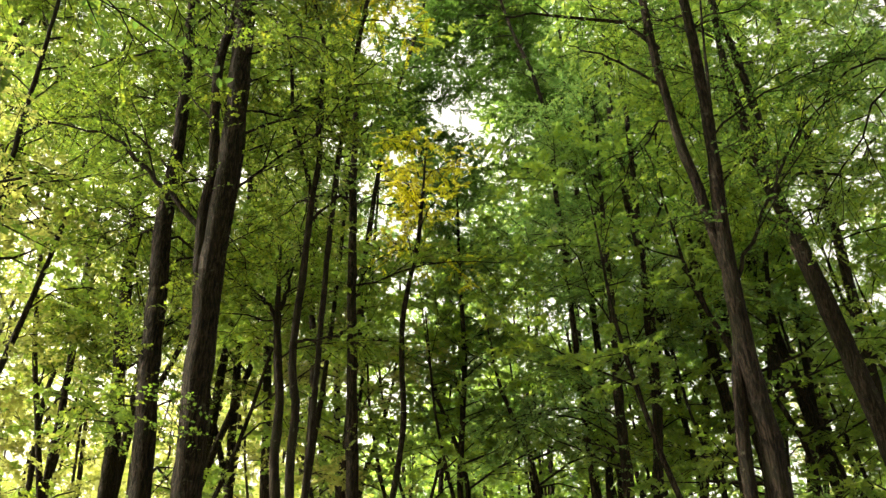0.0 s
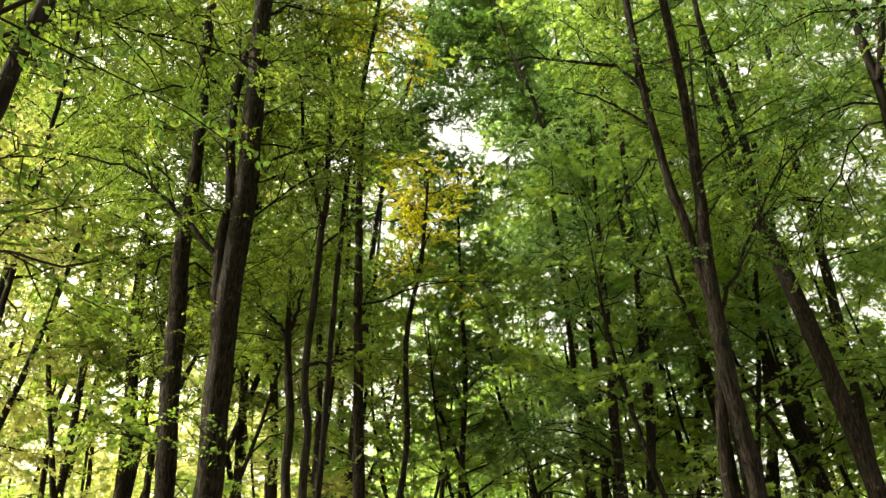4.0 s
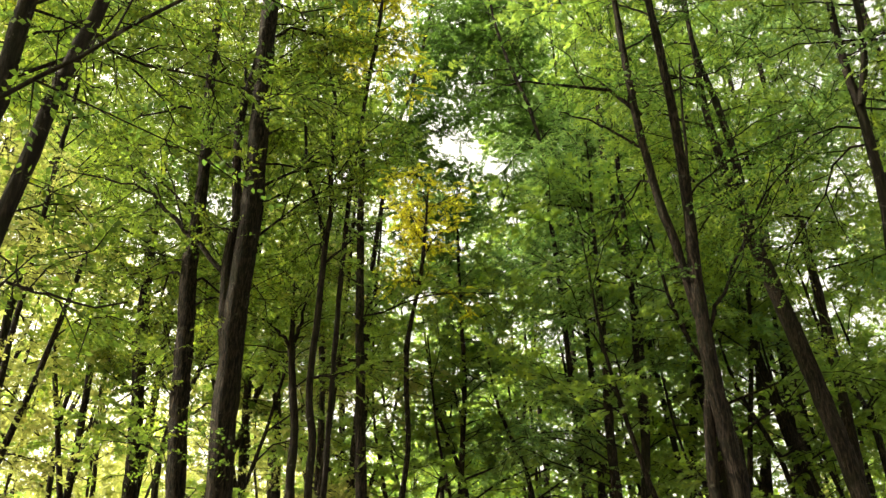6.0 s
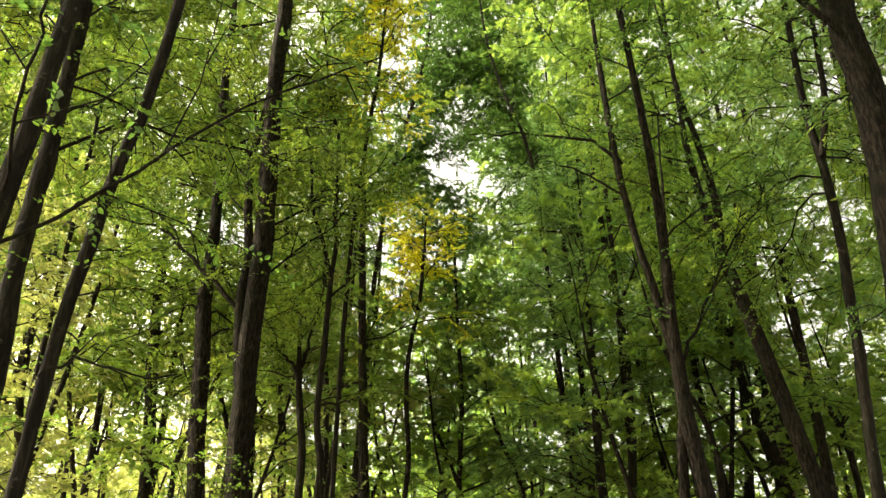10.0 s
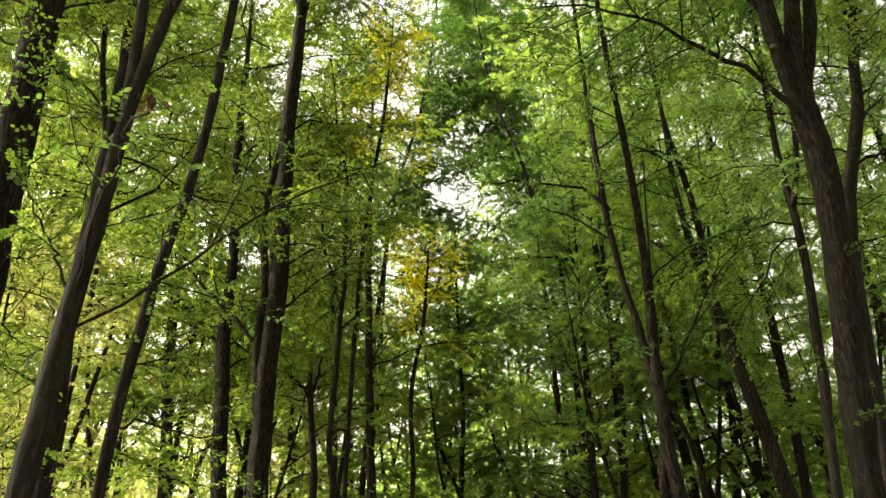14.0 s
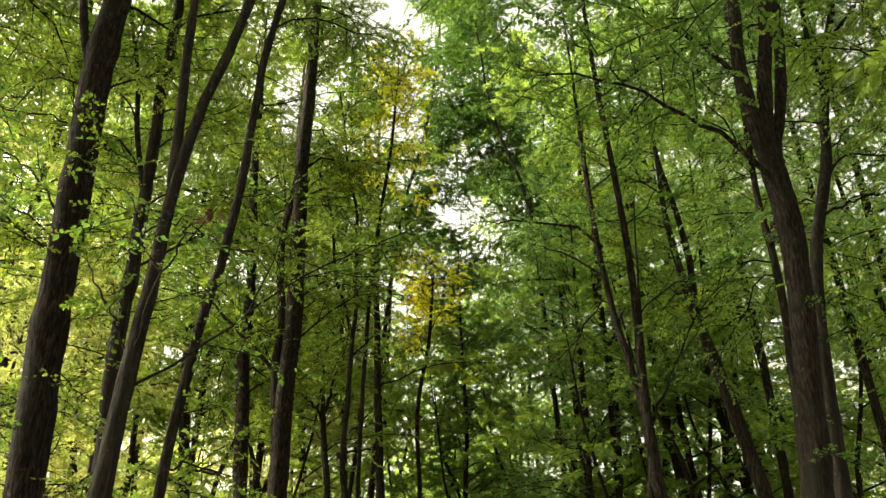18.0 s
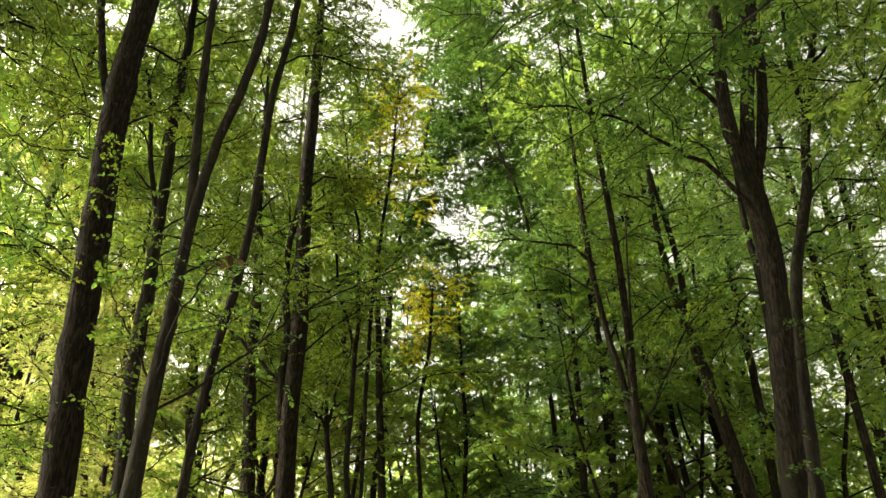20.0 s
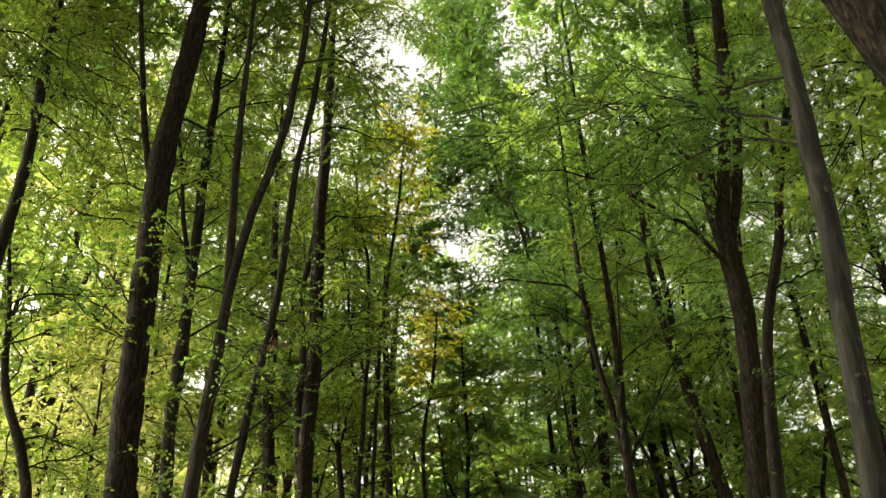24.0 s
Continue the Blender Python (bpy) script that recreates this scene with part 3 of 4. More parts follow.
tree("dark tree that forks twice into bowed stems",
     [(-2.92, 2.33, 3.33, 0.083), (-2.85, 2.30, 4.27, 0.076), (-2.78, 2.27, 5.20, 0.068), (-2.74, 2.25, 6.14, 0.061), (-2.61, 2.22, 7.08, 0.053), (-2.38, 2.19, 8.01, 0.049), (-2.21, 2.16, 8.95, 0.046), (-2.11, 2.13, 9.89, 0.043), (-2.05, 2.10, 10.82, 0.039)],
     stems=[[(-2.76, 2.25, 6.30, 0.058), (-2.79, 2.22, 7.05, 0.054), (-2.82, 2.19, 7.90, 0.050), (-2.84, 2.16, 8.90, 0.045)]],
     limbs=[[(-2.86, 2.26, 4.55, 0.013), (-2.45, 1.50, 4.85, 0.011), (-2.10, 0.90, 4.88, 0.009), (-1.69, 0.22, 4.72, 0.005)],
            [(-2.88, 2.30, 4.16, 0.017), (-2.69, 2.30, 4.31, 0.016), (-2.17, 2.30, 4.72, 0.014), (-1.77, 2.30, 5.04, 0.013), (-1.44, 2.30, 5.28, 0.011), (-0.95, 2.30, 5.53, 0.009), (-0.44, 2.30, 5.78, 0.007)],
            [(-2.92, 2.30, 4.50, 0.014), (-3.04, 2.30, 4.76, 0.013), (-3.15, 2.30, 4.98, 0.011), (-3.32, 2.30, 5.26, 0.009), (-3.44, 2.30, 5.45, 0.008)]],
     top=18, crown=(9.5, 13.5), n=7, reach=(1.2, 2.4), bark=bark_smooth, leaf=leaf_olive, fine=4, aim=math.pi, seed=19, upper=(14.0, 17.8, 9), thin=2, dead=(-1.69, 0.24, 4.70), group=RIDE, keep=clear_of_ride)
tree("slim tree with sunlit grey bark",
     [(-3.96, 4.75, 4.61, 0.092), (-4.03, 4.75, 5.60, 0.091), (-4.03, 4.75, 6.59, 0.088), (-4.04, 4.75, 7.57, 0.084), (-4.05, 4.75, 8.56, 0.080), (-4.07, 4.75, 9.55, 0.075), (-4.09, 4.75, 10.54, 0.070)],
     stems=[[(-4.07, 4.72, 7.83, 0.040), (-4.22, 4.72, 8.42, 0.038), (-4.36, 4.72, 9.01, 0.036), (-4.46, 4.72, 9.73, 0.033), (-4.63, 4.72, 10.48, 0.029), (-4.85, 4.72, 11.27, 0.025)]],
     limbs=[[(-4.36, 4.72, 9.01, 0.016), (-4.52, 4.72, 9.38, 0.014), (-4.72, 4.72, 9.63, 0.011), (-5.01, 4.72, 9.89, 0.008)]],
     top=16, crown=(6.5, 13.5), n=30, reach=(1.4, 3.0), bark=bark_smooth, leaf=leaf_lime, aim=1.8, seed=20, upper=(13.0, 15.8, 6), shoots=(4.6, 8.5, 8), group=RIDE)
tree("thick dark furrowed tree with twiggy shoots on its trunk",
     [(-3.85, 2.87, 3.48, 0.165), (-3.92, 2.82, 4.57, 0.165), (-3.95, 2.77, 5.67, 0.162), (-3.97, 2.71, 6.76, 0.160), (-4.01, 2.66, 7.86, 0.158), (-3.99, 2.60, 8.95, 0.154), (-3.90, 2.55, 10.05, 0.148), (-3.79, 2.49, 11.14, 0.142)],
     stems=[[(-4.06, 2.64, 8.05, 0.051), (-4.27, 2.61, 8.82, 0.045), (-4.53, 2.53, 10.33, 0.039), (-4.67, 2.49, 11.16, 0.032)]],
     limbs=[[(-4.07, 2.70, 6.28, 0.014), (-4.27, 2.72, 6.59, 0.012), (-4.57, 2.75, 6.94, 0.010), (-4.90, 2.80, 7.19, 0.009), (-5.22, 2.85, 7.54, 0.006)],
            [(-4.22, 2.70, 7.46, 0.013), (-4.56, 2.72, 7.60, 0.011), (-4.91, 2.75, 7.70, 0.010), (-5.25, 2.80, 7.89, 0.008), (-5.64, 2.85, 8.12, 0.006)],
            [(-4.12, 2.70, 6.05, 0.013), (-4.49, 2.70, 6.34, 0.011), (-4.84, 2.70, 6.50, 0.009), (-5.25, 2.70, 6.66, 0.006)],
            [(-4.11, 2.68, 5.88, 0.012), (-4.39, 2.62, 6.06, 0.010), (-4.71, 2.58, 6.29, 0.008), (-5.00, 2.55, 6.40, 0.006)],
            [(-3.83, 2.60, 7.28, 0.018), (-3.76, 2.60, 7.14, 0.015), (-3.68, 2.60, 7.04, 0.012), (-3.55, 2.60, 6.97, 0.008)]],
     top=19, crown=(7.5, 13.5), n=12, reach=(1.2, 3.0), bark=bark_oak, leaf=leaf_lime, fine=4, aim=math.pi, seed=21, thin=5, upper=(13.5, 18.8, 10), shoots=(3.2, 7.2, 18), group=RIDE, keep=clear_of_ride)
# right of the ride, from far to near
tree("twin-stemmed tree with a long thin side branch",
     [(3.10, 7.97, 3.46, 0.100), (3.08, 7.95, 4.10, 0.100), (3.01, 7.92, 4.70, 0.098), (2.97, 7.79, 6.07, 0.076), (2.99, 7.69, 7.31, 0.062), (2.97, 7.59, 8.55, 0.057), (2.90, 7.50, 9.79, 0.051), (2.80, 7.40, 11.03, 0.047), (2.71, 7.29, 12.27, 0.042)],
     stems=[[(2.94, 7.81, 5.80, 0.060), (2.83, 7.77, 6.40, 0.058), (2.77, 7.74, 6.80, 0.056), (2.69, 7.72, 7.10, 0.053), (2.60, 7.66, 7.71, 0.051), (2.50, 7.60, 8.49, 0.050), (2.44, 7.54, 9.26, 0.048)],
            [(2.72, 7.97, -0.10, 0.100), (2.78, 7.96, 2.00, 0.072), (2.85, 7.95, 3.46, 0.066), (2.88, 7.95, 4.10, 0.064), (2.92, 7.94, 4.60, 0.060), (2.98, 7.90, 5.10, 0.040)]],
     limbs=[[(3.02, 7.83, 5.60, 0.026), (3.23, 7.80, 6.02, 0.024), (3.48, 7.76, 6.53, 0.023), (3.91, 7.69, 7.35, 0.021), (4.30, 7.66, 7.78, 0.019), (5.04, 7.61, 8.38, 0.017)],
            [(2.55, 7.60, 8.60, 0.033), (2.40, 7.58, 8.77, 0.030), (2.13, 7.56, 8.97, 0.026), (1.49, 7.55, 9.09, 0.022), (0.97, 7.55, 9.13, 0.018), (0.39, 7.55, 9.09, 0.014)],
            [(2.52, 7.63, 8.10, 0.020), (2.14, 7.61, 8.38, 0.017), (1.71, 7.59, 8.57, 0.013), (1.47, 7.59, 8.65, 0.010)]],
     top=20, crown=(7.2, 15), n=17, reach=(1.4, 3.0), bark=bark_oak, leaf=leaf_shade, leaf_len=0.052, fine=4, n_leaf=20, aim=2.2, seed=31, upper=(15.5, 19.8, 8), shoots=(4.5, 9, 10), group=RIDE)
tree("leaning tree that splits into two upper stems",
     [(5.60, 10.55, 4.80, 0.127), (5.46, 10.59, 5.72, 0.125), (5.31, 10.62, 6.63, 0.125), (5.15, 10.66, 7.55, 0.122), (4.98, 10.70, 8.47, 0.109), (4.81, 10.73, 9.38, 0.084), (4.70, 10.77, 10.30, 0.072), (4.66, 10.81, 11.21, 0.061), (4.70, 10.84, 12.13, 0.052)],
     stems=[[(4.90, 10.72, 8.95, 0.080), (5.00, 10.75, 9.60, 0.074), (5.01, 10.77, 10.18, 0.070), (4.91, 10.82, 11.41, 0.061), (4.78, 10.85, 12.24, 0.050)]],
     limbs=[[(4.98, 10.71, 8.70, 0.030), (5.58, 10.72, 9.00, 0.026), (6.13, 10.72, 8.90, 0.021), (6.50, 10.71, 8.75, 0.017)]],
     top=18, crown=(8.5, 17), n=25, reach=(1.8, 3.6), bark=bark_oak, leaf=leaf_green, leaf_len=0.062, aim=1.9, seed=32, shoots=(6, 10, 10), group=RIDE)
tree("slim tree with lichen-grey bark and forked top",
     [(4.95, 7.49, 4.02, 0.071), (5.06, 7.37, 5.30, 0.068), (5.13, 7.24, 6.58, 0.063), (5.15, 7.11, 7.85, 0.059), (5.07, 6.99, 9.13, 0.050), (5.10, 6.86, 10.40, 0.045)],
     stems=[[(5.12, 7.03, 8.30, 0.048), (5.30, 6.95, 9.00, 0.044), (5.42, 6.90, 10.2, 0.038)]],
     top=19, crown=(7.5, 15), n=24, reach=(1.3, 2.8), bark=bark_smooth, leaf=leaf_green, aim=0.8, seed=33, upper=(15.0, 18.8, 7), group=RIDE)
tree("thick furrowed tree that opens into several bowed stems",
     [(3.70, 4.11, 3.72, 0.138), (3.78, 4.07, 4.50, 0.141), (3.88, 4.03, 5.27, 0.143), (3.97, 4.00, 6.05, 0.144), (4.01, 3.96, 6.83, 0.146), (3.98, 3.92, 7.50, 0.145), (3.96, 3.88, 7.86, 0.113), (4.02, 3.88, 8.38, 0.097), (4.15, 3.88, 9.12, 0.093), (4.33, 3.88, 10.12, 0.088)],
     stems=[[(3.95, 3.90, 7.50, 0.101), (3.90, 3.90, 7.90, 0.099), (3.86, 3.88, 8.35, 0.095), (3.84, 3.85, 8.95, 0.092), (3.88, 3.85, 9.53, 0.086), (3.96, 3.85, 10.15, 0.081)],
            [(4.03, 3.93, 7.60, 0.086), (4.08, 3.95, 7.95, 0.079), (4.21, 3.95, 8.34, 0.074), (4.41, 3.95, 9.18, 0.070), (4.56, 3.95, 10.19, 0.066)]],
     limbs=[[(3.80, 3.85, 8.95, 0.040), (3.47, 3.85, 9.44, 0.035), (3.05, 3.85, 9.85, 0.030), (2.60, 3.85, 10.25, 0.023), (2.0, 3.85, 10.5, 0.014)],
            [(3.85, 3.80, 7.35, 0.040), (3.69, 3.72, 7.54, 0.039), (3.41, 3.70, 7.94, 0.035), (3.05, 3.70, 8.20, 0.032), (2.62, 3.70, 8.56, 0.027), (2.16, 3.70, 8.80, 0.023), (1.60, 3.70, 8.92, 0.018), (0.90, 3.70, 8.91, 0.012)]],
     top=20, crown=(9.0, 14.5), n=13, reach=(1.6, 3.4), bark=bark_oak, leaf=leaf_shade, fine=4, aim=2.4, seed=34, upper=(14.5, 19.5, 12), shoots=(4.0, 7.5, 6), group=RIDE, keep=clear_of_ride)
tree("slender crooked tree beside a thick one",
     [(4.18, 4.53, 3.82, 0.088), (4.34, 4.64, 4.95, 0.087), (4.53, 4.76, 6.08, 0.081), (4.82, 4.87, 7.21, 0.077), (5.23, 4.98, 8.34, 0.072), (5.53, 5.10, 9.47, 0.068), (5.87, 5.21, 10.60, 0.063), (6.25, 5.32, 11.73, 0.054)],
     stems=[[(5.60, 5.14, 9.80, 0.040), (5.54, 5.10, 10.66, 0.036), (5.56, 5.05, 11.33, 0.032), (5.65, 5.00, 12.12, 0.026)]],
     limbs=[[(4.91, 4.87, 7.48, 0.022), (5.35, 4.87, 7.70, 0.019), (5.79, 4.87, 7.85, 0.016), (6.22, 4.87, 7.98, 0.012)],
            [(6.02, 5.24, 11.03, 0.030), (6.37, 5.24, 11.44, 0.026), (6.57, 5.24, 11.74, 0.022), (6.88, 5.24, 12.18, 0.016)]],
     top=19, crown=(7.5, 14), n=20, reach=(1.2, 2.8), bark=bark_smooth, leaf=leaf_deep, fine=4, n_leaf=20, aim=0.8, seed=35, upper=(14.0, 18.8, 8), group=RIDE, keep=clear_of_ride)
tree("smooth grey-barked young tree with a sunlit flank",
     [(2.12, -2.25, 2.74, 0.075), (2.16, -2.25, 3.24, 0.074), (2.21, -2.25, 3.74, 0.074), (2.26, -2.25, 4.25, 0.072), (2.27, -2.25, 4.75, 0.070), (2.29, -2.25, 5.26, 0.068), (2.30, -2.25, 5.76, 0.065), (2.29, -2.25, 6.27, 0.063)],
     limbs=[[(2.26, -2.22, 5.20, 0.011), (1.98, -1.60, 5.80, 0.010), (1.35, -0.90, 6.45, 0.012), (0.80, -0.30, 6.72, 0.010), (0.25, 0.25, 6.85, 0.007)],
            [(2.27, -2.22, 5.60, 0.011), (2.08, -1.45, 6.15, 0.010), (1.75, -0.60, 6.70, 0.012), (1.50, 0.20, 6.90, 0.008)],
            [(2.27, -2.22, 5.00, 0.012), (2.10, -1.50, 5.60, 0.011), (1.95, -0.60, 6.00, 0.009), (1.70, 0.30, 6.25, 0.006)]],
     top=16, crown=(7.8, 9.6), n=8, reach=(1.4, 2.4), bark=bark_grey, leaf=leaf_shade, fine=6, aim=math.pi, seed=63, upper=(10.5, 15.8, 8), group=RIDE, keep=over_the_ride)
tree("dark pole tree in the shade",
     [(3.07, 14.15, 5.13, 0.094), (3.10, 14.28, 6.35, 0.087), (3.16, 14.40, 7.56, 0.081)],
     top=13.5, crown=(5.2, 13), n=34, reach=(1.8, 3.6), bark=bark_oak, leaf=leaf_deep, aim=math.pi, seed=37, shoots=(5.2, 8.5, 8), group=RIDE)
tree("upright dark tree behind leaning ones",
     [(9.58, 22.23, 7.15, 0.162), (9.79, 22.24, 8.55, 0.151), (10.00, 22.23, 9.95, 0.146)],
     top=20, crown=(9, 19), n=25, reach=(2.5, 5.2), bark=bark_oak, leaf=leaf_green, leaf_len=0.075, aim=math.pi, seed=38, group=RIDE)
tree("dark upright tree deeper in the wood",
     [(12.86, 19.49, 8.74, 0.163), (12.92, 19.49, 10.70, 0.150), (13.01, 19.49, 12.66, 0.143)],
     top=20, crown=(7, 19), n=25, reach=(2.5, 5.2), bark=bark_oak, leaf=leaf_green, leaf_len=0.075, aim=math.pi, seed=39, group=RIDE)
tree("tree turning golden at the end of the ride",
     [(-0.95, 14.3, 4.0, 0.055), (-0.68, 14.2, 6.0, 0.052), (-0.72, 14.2, 8.0, 0.048), (-0.45, 14.1, 10.0, 0.042)],
     top=12.0, crown=(9.2, 11.8), n=20, reach=(0.7, 1.5), bark=bark_oak, leaf=leaf_gold, fine=4, aim=2.6, seed=40, group=RIDE)

tree("slim dark tree at the edge of the clearing light",
     [(-6.05, 3.00, 4.50, 0.085), (-6.12, 3.00, 7.69, 0.077), (-6.10, 3.00, 8.62, 0.074), (-6.15, 3.00, 9.64, 0.071), (-6.23, 3.00, 10.74, 0.067), (-6.31, 3.00, 11.83, 0.060)],
     top=15, crown=(9.5, 14.5), n=28, reach=(1.5, 3.0), bark=bark_thin, leaf=leaf_lime, aim=1.2, seed=22, upper=(12.5, 14.8, 5), group=RIDE)
tree("small leaning tree with dark bark",
     [(-5.80, 5.00, 3.60, 0.080), (-6.04, 5.00, 4.70, 0.076), (-6.28, 5.00, 5.32, 0.070), (-6.60, 5.00, 6.00, 0.062)],
     top=9.5, crown=(4.6, 9.0), n=18, reach=(1.2, 2.4), bark=bark_thin, leaf=leaf_lime, aim=0.0, seed=23, group=RIDE)
tree("dark leaning trunk close by the ride",
     [(2.75, -3.60, 2.70, 0.130), (2.42, -3.60, 3.75, 0.127), (2.12, -3.60, 4.69, 0.125), (1.90, -3.60, 5.40, 0.120), (1.55, -3.60, 6.60, 0.112)],
     top=16, crown=(8.0, 11.5), n=8, reach=(1.5, 3.0), bark=bark_oak, leaf=leaf_shade, seed=41, upper=(10.5, 15.8, 8), group=RIDE)
tree("dark slanting pole behind a twin-stemmed tree",
     [(5.61, 16.00, 5.59, 0.120), (5.60, 16.00, 6.62, 0.115), (5.50, 16.00, 7.60, 0.110), (5.40, 16.00, 9.00, 0.100)],
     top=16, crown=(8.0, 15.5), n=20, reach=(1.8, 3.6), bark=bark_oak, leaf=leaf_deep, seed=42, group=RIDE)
tree("dark upright tree in the shaded wood",
     [(7.27, 18.00, 6.36, 0.115), (7.43, 18.00, 7.58, 0.110), (7.55, 18.00, 8.62, 0.105)],
     top=17, crown=(8.0, 16.5), n=20, reach=(1.8, 3.6), bark=bark_oak, leaf=leaf_green, seed=43, group=RIDE)

tree("green-leaved tree beside the ride with a slim grey trunk",
     [(6.90, 1.20, 3.00, 0.110), (7.00, 1.25, 6.00, 0.100), (6.90, 1.30, 9.00, 0.085)],
     top=16, crown=(5.5, 16.0), n=34, reach=(1.8, 3.6), bark=bark_smooth, leaf=leaf_green, aim=2.2, seed=44, upper=(12.0, 15.8, 8), group=RIDE, keep=clear_of_ride)
tree("bright-leaved tree beside the ride with a slim trunk",
     [(-7.90, 1.20, 3.00, 0.110), (-7.95, 1.25, 6.00, 0.100), (-7.90, 1.30, 9.00, 0.085)],
     top=16, crown=(8.5, 15.5), n=24, reach=(1.8, 3.8), bark=bark_thin, leaf=leaf_lime, aim=0.0, seed=45, upper=(12.0, 15.8, 8), group=RIDE, keep=clear_of_ride)
tree("tall tree closing the end of the ride",
     [(3.50, 18.20, 5.00, 0.085), (3.60, 18.30, 9.00, 0.080), (3.45, 18.30, 13.00, 0.065)],
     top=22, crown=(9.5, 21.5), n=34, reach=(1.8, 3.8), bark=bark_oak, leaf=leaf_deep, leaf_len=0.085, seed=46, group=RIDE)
tree("tall green tree in the second row of the wood",
     [(6.90, 13.00, 4.00, 0.100), (7.00, 13.10, 8.00, 0.090), (6.90, 13.00, 12.00, 0.070)],
     top=19, crown=(9.0, 18.5), n=18, reach=(1.8, 3.6), bark=bark_oak, leaf=leaf_green, leaf_len=0.075, seed=47, group=RIDE)

tree("tall slim tree with a golden top",
     [(-1.70, 10.60, 4.00, 0.040), (-1.66, 10.60, 6.50, 0.040), (-1.58, 10.60, 9.00, 0.038), (-1.42, 10.50, 11.00, 0.036), (-1.20, 10.30, 12.80, 0.032)],
     top=15.2, crown=(11.8, 14.8), n=24, reach=(0.6, 1.3), bark=bark_thin, leaf=leaf_gold, gaps=False, seed=48, group=RIDE)
tree("low tree with yellow-green leaves, sunlight painted into their colour",
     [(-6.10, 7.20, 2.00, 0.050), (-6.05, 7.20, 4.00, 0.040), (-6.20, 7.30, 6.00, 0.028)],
     top=8.5, crown=(3.0, 8.2), n=30, reach=(1.3, 2.5), bark=bark_thin, leaf=leaf_sunlit_yellow, seed=49, group=RIDE)
tree("low tree with many bright leaves, sunlight painted into their colour",
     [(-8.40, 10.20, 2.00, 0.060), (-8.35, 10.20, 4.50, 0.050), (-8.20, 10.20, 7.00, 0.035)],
     top=9.5, crown=(4.0, 9.2), n=20, reach=(1.4, 2.6), bark=bark_thin, leaf=leaf_sunlit_yellow, seed=50, group=RIDE)

tree("green-leaved tree filling the wood's edge",
     [(7.70, 6.40, 3.00, 0.100), (7.75, 6.45, 6.00, 0.090), (7.60, 6.40, 9.00, 0.075)],
     top=18, crown=(6.0, 17.5), n=26, reach=(1.8, 3.4), bark=bark_oak, leaf=leaf_green, aim=math.pi, seed=51, group=RIDE)
tree("slender tree reaching high over the end of the ride",
     [(2.95, 16.60, 4.00, 0.070), (2.80, 16.70, 8.00, 0.064), (2.65, 16.60, 12.00, 0.056), (2.35, 16.50, 15.50, 0.048), (1.60, 16.40, 18.00, 0.040)],
     top=26, crown=(13.5, 25.6), n=48, reach=(1.6, 3.2), bark=bark_oak, leaf=leaf_shade, leaf_len=0.085, seed=52, group=RIDE)

tree("tall slim tree with yellowing leaves in the second row",
     [(-8.30, 5.60, 3.00, 0.090), (-8.35, 5.65, 7.00, 0.080), (-8.30, 5.60, 11.00, 0.065)],
     top=18, crown=(11.0, 17.5), n=36, reach=(1.8, 3.6), bark=bark_thin, leaf=leaf_lime, aim=0.6, seed=53, upper=(14.0, 17.8, 8), group=RIDE)

tree("tall tree with green leaves arching over the wood",
     [(6.60, 3.40, 3.00, 0.090), (6.75, 3.40, 7.00, 0.080), (6.70, 3.50, 11.00, 0.065)],
     top=19, crown=(9.0, 18.5), n=25, reach=(1.6, 3.4), bark=bark_oak, leaf=leaf_green, aim=math.pi, seed=54, upper=(14.0, 18.8, 8), group=RIDE)

tree("tall slim tree with green leaves in the second row",
     [(7.40, 9.60, 3.00, 0.085), (7.45, 9.65, 7.00, 0.078), (7.30, 9.60, 11.00, 0.062)],
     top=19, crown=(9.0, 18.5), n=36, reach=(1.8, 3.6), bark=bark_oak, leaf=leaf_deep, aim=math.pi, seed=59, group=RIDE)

tree("tall tree with light green leaves behind furrowed trunks",
     [(-6.50, 10.60, 3.00, 0.050), (-6.62, 10.65, 7.00, 0.044), (-6.60, 10.60, 11.00, 0.036)],
     top=19, crown=(8.5, 18.5), n=46, reach=(1.8, 3.6), bark=bark_thin, leaf=leaf_green, aim=1.6, seed=55, group=RIDE)

tree("very tall slim tree with a sparse deep green top",
     [(-2.10, 17.60, 4.00, 0.070), (-2.00, 17.60, 8.00, 0.066), (-1.80, 17.60, 12.00, 0.060), (-1.30, 17.50, 16.00, 0.050), (-0.60, 17.40, 19.00, 0.040)],
     top=28, crown=(12.5, 27.5), n=54, reach=(1.4, 2.8), bark=bark_oak, leaf=leaf_shade, leaf_len=0.085, dense=1.15, aim=0.0, seed=56, group=RIDE)
tree("very tall tree with a speckled green top",
     [(3.90, 21.60, 4.00, 0.095), (3.80, 21.60, 10.00, 0.088), (3.50, 21.60, 16.00, 0.070), (2.90, 21.50, 20.00, 0.055)],
     top=28, crown=(17.0, 27.5), n=34, reach=(1.8, 3.8), bark=bark_oak, leaf=leaf_shade, leaf_len=0.095, dense=0.9, gaps=False, seed=57, group=RIDE)

tree("deep green tree that closes the end of the ride",
     [(0.45, 18.30, 3.00, 0.075), (0.40, 18.30, 6.00, 0.068), (0.50, 18.20, 9.00, 0.056), (0.40, 18.20, 12.00, 0.040)],
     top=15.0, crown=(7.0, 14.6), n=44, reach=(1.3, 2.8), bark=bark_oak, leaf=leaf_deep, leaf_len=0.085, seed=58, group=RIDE)

